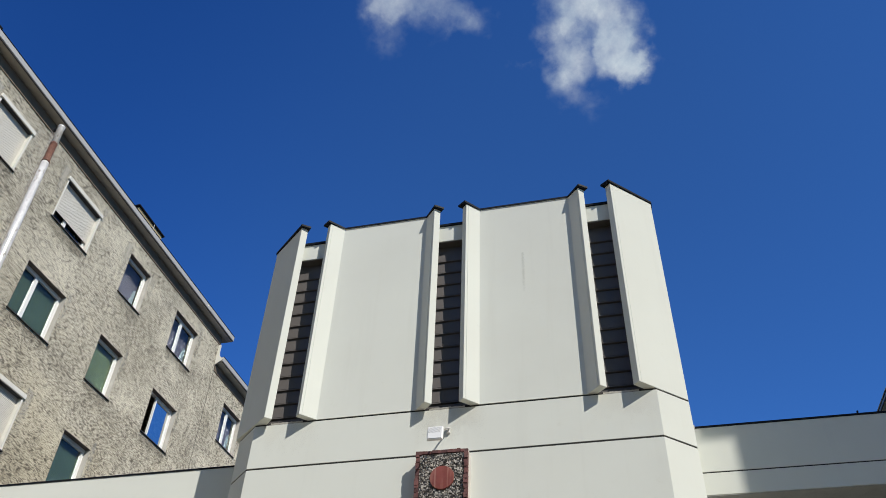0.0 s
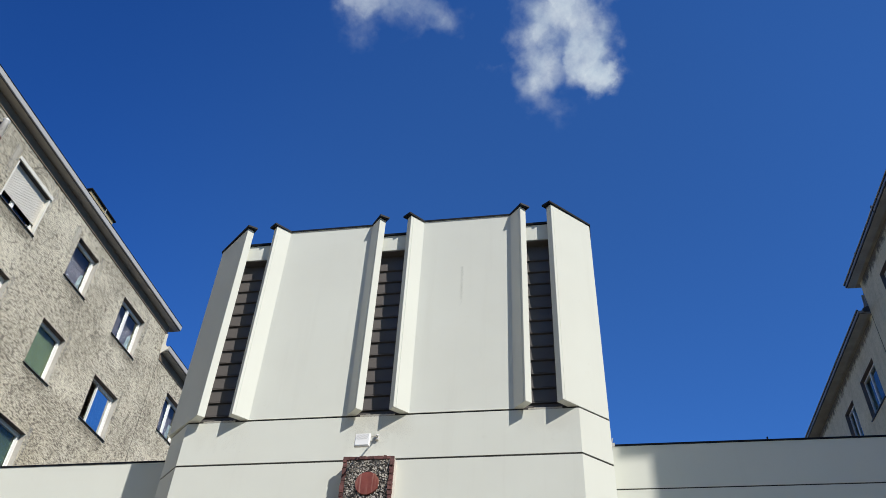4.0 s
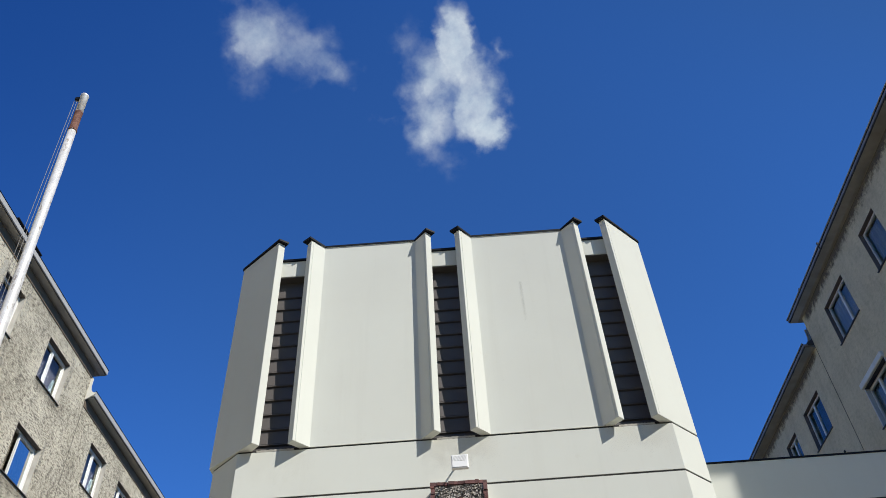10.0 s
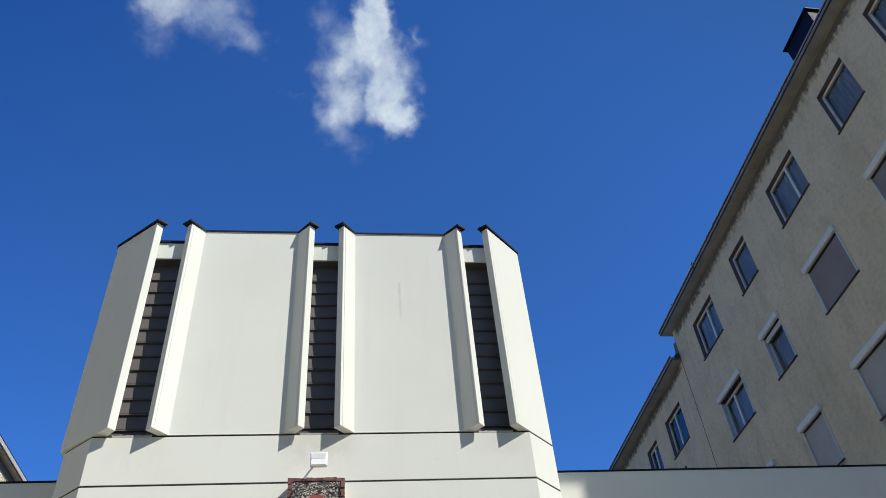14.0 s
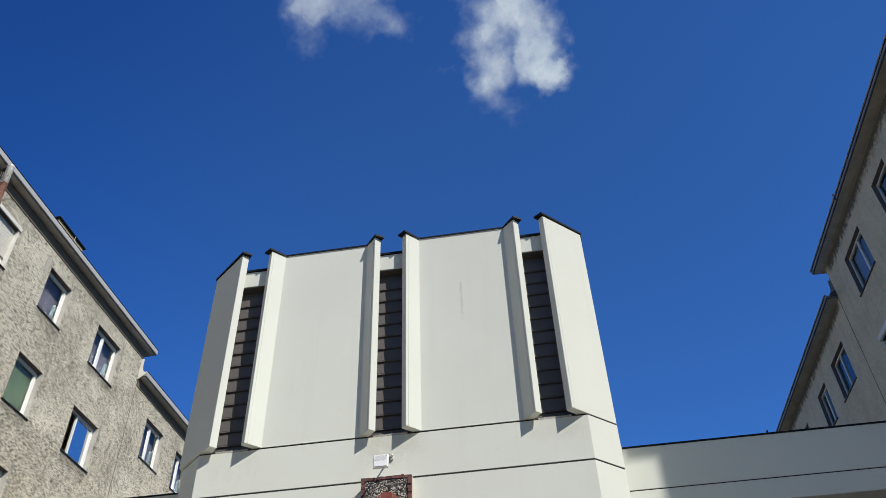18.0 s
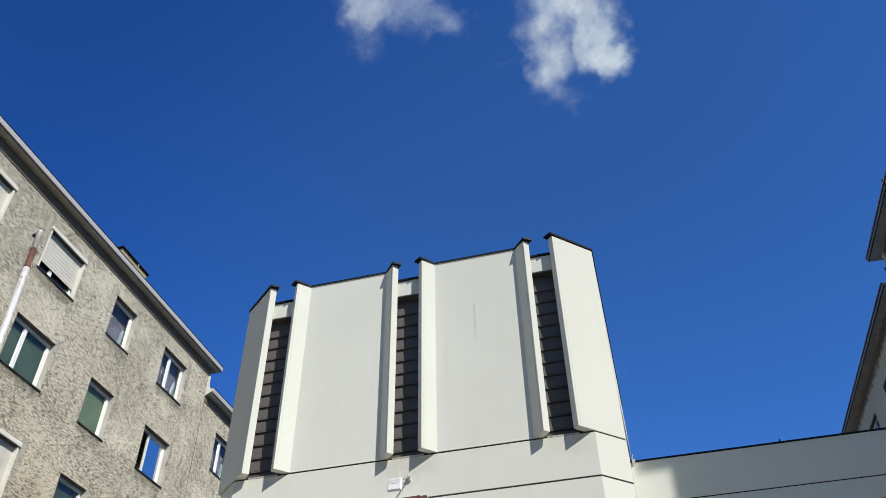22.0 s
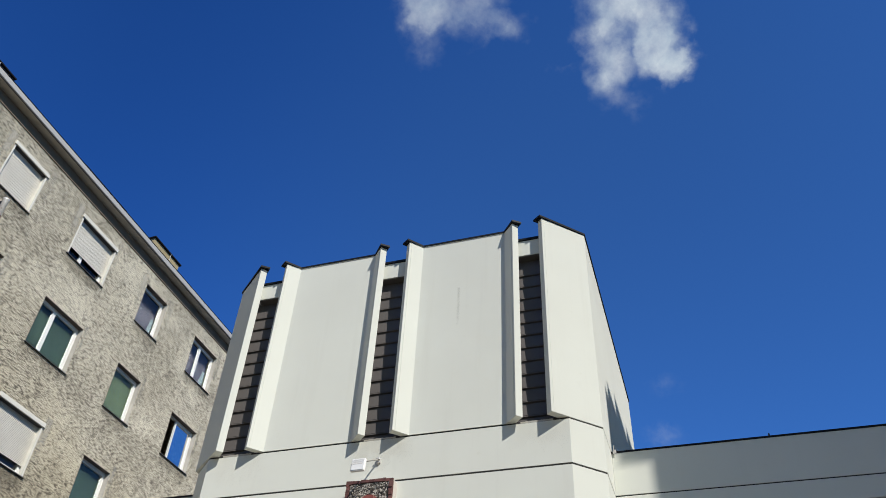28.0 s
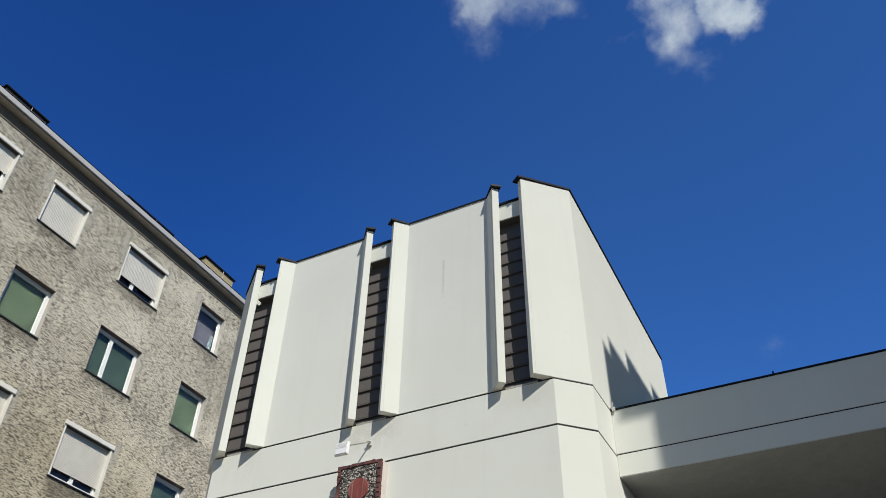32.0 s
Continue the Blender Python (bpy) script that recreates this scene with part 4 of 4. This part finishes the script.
for i in range(int((PX1 - PX0 - 0.085) / cell)):
    for j in range(122):
        x, z = PX0 + 0.044 + (i + 0.5) * cell, PZ1 - 0.042 - (j + 0.5) * cell
        if math.hypot(x - CX, z - CZ) < CR + 0.004 or (4.785 < z < 4.855 and abs(x - CX) > 0.05):
            continue
        if z < 4.785 and abs(x - CX) > 0.05:
            d = rng.uniform(0.006, 0.02)
            add_box(tiles, -cell * 0.46, cell * 0.46, -d, 0.004, -cell * 0.46, cell * 0.46, pose(x, PY, z, 0, rng.uniform(-12, 12), 0))
            continue
        turn = 90 * rng.randint(0, 1) + rng.uniform(-14, 14)
        for off in (-0.25, 0.25):
            d = rng.uniform(0.004, 0.02)
            add_box(bm, -cell * 0.5, cell * 0.5, -d, 0.004, cell * (off - 0.2), cell * (off + 0.2), pose(x, PY, z, 0, turn, 0))
tagged(part("stone_infill", bm, STONE, panel, "small split stones in grey, white and black"), kind="stuff")
tagged(part("tile_infill", tiles, TILES, panel, "small glazed tiles in dark blue and white"), kind="stuff")
bm = bmesh.new()
rim = [(CR * 1.0, 0.0), (CR * 1.0, -0.022), (CR * 0.97, -0.03), (CR * 0.5, -0.034)]
rings = [[bm.verts.new((CX + r * math.cos(a), PY + d, CZ + r * math.sin(a))) for a in (2 * math.pi * k / 48 for k in range(48))] for r, d in rim]
for r0, r1 in zip(rings, rings[1:]):
    for k in range(48):
        bm.faces.new((r0[k], r0[(k + 1) % 48], r1[(k + 1) % 48], r1[k]))
bm.faces.new(rings[-1])
part("disc", bm, DISC, panel, "round red enamelled disc with pale streaks")

# ---- floodlight over the panel ----
LAMP_W = worn("white_lamp_housing", (0.81, 0.80, 0.77), 0.4, 0.0, 0.1, 40, 0.05)
LAMP_G = worn("lamp_lens", (0.76, 0.76, 0.74), 0.2, 0.0, 0.1, 40, 0.05)
LAMP_ARM = worn("lamp_arm_paint", (0.40, 0.385, 0.35), 0.45, 0.1, 0.25, 40, 0.05)
LAMP_H = worn("lamp_reflector", (0.58, 0.57, 0.54), 0.35, 0.2, 0.1, 40, 0.05)
lamp = thing("floodlight", pose(-0.853, 6.93, 5.39, -8, 0, 0), "small white floodlight on an arm above the mosaic panel", "floodlight")
bm = bmesh.new()
front = [bm.verts.new(c) for c in ((-0.08, -0.02, -0.075), (0.08, -0.02, -0.075), (0.08, -0.02, 0.075), (-0.08, -0.02, 0.075))]
mid = [bm.verts.new(c) for c in ((-0.08, 0.01, -0.075), (0.08, 0.01, -0.075), (0.08, 0.01, 0.075), (-0.08, 0.01, 0.075))]
rear = [bm.verts.new(c) for c in ((-0.05, 0.05, -0.04), (0.05, 0.05, -0.04), (0.05, 0.05, 0.06), (-0.05, 0.05, 0.06))]
for a, b in ((front, mid), (mid, rear)):
    for k in range(4):
        bm.faces.new((a[k], a[(k + 1) % 4], b[(k + 1) % 4], b[k]))
bm.faces.new(front)
bm.faces.new(rear)
bmesh.ops.bevel(bm, geom=bm.edges[:], offset=0.004, segments=2, profile=0.5, affect="EDGES")
part("housing", bm, LAMP_W, lamp)
part("lens", box(-0.07, 0.07, -0.026, -0.019, -0.066, 0.066), LAMP_G, lamp)
for k in range(9):
    bm = add_box(bmesh.new(), -0.0035, 0.0035, -0.0285, -0.0262, -0.03, 0.03, pose(-0.056 + 0.014 * k, 0, 0.03, 0, 18, 0))
    part("led_bar", bm, LAMP_H, lamp)
m = lamp.matrix_world.inverted()
part("arm", tube([m @ Vector(c) for c in ((-0.853, 6.975, 5.43), (-0.853, 7.06, 5.50), (-0.853, 7.38, 5.68), (-0.853, 7.455, 5.70))], 0.009, 10), LAMP_ARM, lamp)
bm = box(-0.02, 0.02, -0.018, 0.012, -0.03, 0.035, 0.005)
bm.transform(m @ pose(-0.853, 7.456, 5.70))
part("wall_bracket", bm, LAMP_H, lamp, "grey metal bracket")
part("bracket_knob", tube([m @ Vector((-0.875, 7.425, 5.712)), m @ Vector((-0.83, 7.425, 5.712))], 0.009, 10), LAMP_H, lamp)

# ---- small cumulus in the sky ----
FAR = 1500.0


def cloud(name, way, right, unit, lobes, dense, seed, label):
    """A far, flat patch of cloud: soft lobes, broken up by noise. unit: metres to one local unit."""
    way, right = Vector(way).normalized(), Vector(right)
    right = (right - way * right.dot(way)).normalized()
    up = way.cross(right) * -1
    m = Matrix((right, up, way * -1)).transposed().to_4x4()
    m.translation = way * FAR
    bm = bmesh.new()
    vs = [bm.verts.new((x * unit, y * unit, 0)) for x, y in ((-1.6, -1.6), (1.6, -1.6), (1.6, 1.6), (-1.6, 1.6))]
    bm.faces.new(vs)
    n = Nodes(name)
    total = None
    warp = n.tree.nodes.new("ShaderNodeTexNoise")
    warp.inputs["Scale"].default_value, warp.inputs["Detail"].default_value = 3.2 / unit, 5
    n.link(n.mapped((1, 1, 1), (0, 0, 0), (seed * 90.0, 0, 0)), warp.inputs["Vector"])
    add = n.tree.nodes.new("ShaderNodeVectorMath")
    add.operation = "MULTIPLY_ADD"
    n.link(warp.outputs["Color"], add.inputs[0])
    add.inputs[1].default_value, add.inputs[2].default_value = (0.5 * unit,) * 3, (-0.25 * unit, -0.25 * unit, 0)
    sums = n.tree.nodes.new("ShaderNodeVectorMath")
    n.link(n.coord, sums.inputs[0])
    n.link(add.outputs[0], sums.inputs[1])
    for cx, cy, rx, ry, k in lobes:
        mp = n.tree.nodes.new("ShaderNodeMapping")
        mp.inputs["Location"].default_value = (-cx / rx, -cy / ry, 0)
        mp.inputs["Scale"].default_value = (1 / (rx * unit), 1 / (ry * unit), 0)
        n.link(sums.outputs[0], mp.inputs["Vector"])
        gr = n.tree.nodes.new("ShaderNodeTexGradient")
        gr.gradient_type = "SPHERICAL"
        n.link(mp.outputs[0], gr.inputs[0])
        lobe = n.sums("MULTIPLY", gr.outputs["Fac"], k)
        total = lobe if total is None else n.sums("ADD", total, lobe)
    fbm = n.noise(3.2 / unit, n.mapped((1, 1, 1), (0, 0, 0.6), (seed * 37.0, 11.0, 0)), 9, 0.62)
    body = n.sums("ADD", n.sums("MINIMUM", total, 1.0), n.sums("MULTIPLY", n.sums("SUBTRACT", fbm, 0.5), 1.15))
    alpha = n.sums("MULTIPLY", n.sums("MULTIPLY", n.ramp(body, 0.05, 1.3), n.ramp(total, 0.0, 0.75)), dense)
    shade = n.mix(n.ramp(n.noise(2.4 / unit, detail=5), 0.35, 0.7), (0.70, 0.77, 0.81), (0.55, 0.66, 0.74))
    em, tr, mx = (n.tree.nodes.new(k) for k in ("ShaderNodeEmission", "ShaderNodeBsdfTransparent", "ShaderNodeMixShader"))
    n.link(shade, em.inputs["Color"])
    em.inputs["Strength"].default_value = 0.85
    n.link(alpha, mx.inputs[0])
    n.link(tr.outputs[0], mx.inputs[1])
    n.link(em.outputs[0], mx.inputs[2])
    n.link(mx.outputs[0], n.tree.nodes["Material Output"].inputs["Surface"])
    ob = part(name, bm, n.mat, None, label)
    ob.matrix_world = m
    ob.visible_shadow = False
    return tagged(ob, label, "cloud", kind="structure")


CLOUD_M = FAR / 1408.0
RIGHT = (0.9936, 0.1044, -0.0429)
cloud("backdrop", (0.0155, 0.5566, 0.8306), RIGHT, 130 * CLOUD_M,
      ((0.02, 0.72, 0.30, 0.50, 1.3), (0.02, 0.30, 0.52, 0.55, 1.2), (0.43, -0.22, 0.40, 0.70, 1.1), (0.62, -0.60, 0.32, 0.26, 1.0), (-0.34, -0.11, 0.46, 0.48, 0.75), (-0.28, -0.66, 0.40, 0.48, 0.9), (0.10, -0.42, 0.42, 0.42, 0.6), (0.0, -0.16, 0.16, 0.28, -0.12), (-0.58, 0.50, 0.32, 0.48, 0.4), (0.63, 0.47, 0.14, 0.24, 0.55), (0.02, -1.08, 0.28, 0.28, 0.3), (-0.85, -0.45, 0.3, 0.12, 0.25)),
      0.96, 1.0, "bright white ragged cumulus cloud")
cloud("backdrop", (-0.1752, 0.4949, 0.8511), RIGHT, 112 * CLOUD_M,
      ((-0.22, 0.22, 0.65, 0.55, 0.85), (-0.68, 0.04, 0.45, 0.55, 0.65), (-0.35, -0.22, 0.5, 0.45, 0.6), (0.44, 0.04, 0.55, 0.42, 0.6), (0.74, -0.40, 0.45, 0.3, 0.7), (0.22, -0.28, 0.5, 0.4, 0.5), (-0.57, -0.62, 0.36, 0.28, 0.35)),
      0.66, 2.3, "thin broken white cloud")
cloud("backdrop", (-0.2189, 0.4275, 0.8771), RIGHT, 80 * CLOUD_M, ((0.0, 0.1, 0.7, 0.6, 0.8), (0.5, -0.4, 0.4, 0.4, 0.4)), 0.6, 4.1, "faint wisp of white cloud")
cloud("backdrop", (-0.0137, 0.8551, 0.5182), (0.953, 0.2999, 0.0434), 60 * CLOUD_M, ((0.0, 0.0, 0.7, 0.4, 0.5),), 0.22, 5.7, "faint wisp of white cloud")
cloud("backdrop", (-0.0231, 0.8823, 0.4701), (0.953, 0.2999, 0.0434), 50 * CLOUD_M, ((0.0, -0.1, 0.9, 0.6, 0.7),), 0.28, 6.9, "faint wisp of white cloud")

# ---- roof hatches, holders and other small things ----
def hatch(m, length, deep, rise, side_mat, label):
    """A low roof hatch with a flat lid that stands over its front."""
    h = thing("roof_hatch", m, label, "roof hatch", "roof hatches")
    bm = bmesh.new()
    sides = [[bm.verts.new((x, u, z)) for x, z in ((-deep, -0.9), (0.0, -0.9), (0.0, rise), (-deep, rise - 0.07 * deep))] for u in (0.0, length)]
    for k in range(4):
        bm.faces.new((sides[0][k], sides[0][(k + 1) % 4], sides[1][(k + 1) % 4], sides[1][k]))
    bm.faces.new(sides[0][::-1])
    bm.faces.new(sides[1])
    part("box", bm, side_mat, h)
    bm = box(-deep - 0.1, 0.09, -0.06, length + 0.06, rise + 0.004, rise + 0.055, 0.01)
    bm.transform(pose(0, 0, 0, 0, -4, 0))
    part("lid", bm, COPING, h, "dark metal lid")
    if side_mat is not NAVY:
        part("stay", tube([(0.05, length * 0.6, -0.3), (0.06, length * 0.6, rise)], 0.008, 6), GUTTER, h)


hatch(pose(-12.98, 15.08, 18.23), 1.45, 1.0, 0.41, YELLOW, "roof hatch with yellowish boards and a dark lid")
hatch(pose(-13.0, 11.55, 18.00), 1.95, 1.0, 0.36, ROOFING, "low dark roof hatch above the eave")
hatch(pose(-13.0, 7.0, 18.10), 1.35, 1.0, 0.38, ROOFING, "low dark roof hatch above the eave")
hatch(pose(10.12, 10.06, 17.72, 0, 0, TILT), 1.1, 1.0, 0.34, NAVY, "dark glazed roof hatch above the eave")
for y in (16.79, 18.75):
    h = thing("wire_holder", pose(9.62, y, 16.86), "small metal wire holder on the gutter", "wire holder", "wire holders")
    part("post", tube([(0, 0, -0.02), (0, 0, 0.16)], 0.012, 8), COPING, h)
    part("clip", box(-0.03, 0.03, -0.03, 0.03, 0.14, 0.21, 0.012), COPING, h)
    part("ring", tube([(-0.034, 0, 0.175), (0.034, 0, 0.175)], 0.016, 10), SHUTTER_BOX, h, "pale ceramic ring")
wire = thing("roof_wire", pose(0, 0, 0), "thin wire held between two holders over the gutter", "wire")
part("wire", tube([(9.62, 18.75, 17.035), (9.62, 17.8, 17.01), (9.62, 16.79, 17.035)], 0.006, 6), SHUTTER_BOX, wire)
clip = thing("flashing_clip", pose(XC + HALF_SIDE + 0.02, W_Y - 0.04, W_TOP), "bent metal flashing at the end of the coping", "flashing")
bm = bmesh.new()
add_box(bm, 0.0, 0.04, 0.01, 0.016, -0.02, 0.03)
add_box(bm, 0.0, 0.006, 0.0, 0.03, 0.02, 0.09, pose(0, 0, 0, 0, 12, 0))
part("flashing", bm, GUTTER, clip)
for x in (3.44,):
    nub = thing("coping_clip", pose(x, W_Y - 0.01, W_TOP + 0.02), "small metal clip on the wall coping", "clip")
    part("clip", box(-0.008, 0.008, -0.012, 0.012, 0.0, 0.024, 0.003), COPING, nub)
part("expansion_joint", box(0.0, 0.005, 20.742, 20.755, 0.0, 16.9), JOINT, left_house)
part("expansion_joint", box(0.0, 0.006, 17.676 - 19.915, 17.676 - 19.898, 0.0, 16.5), JOINT, right_house)
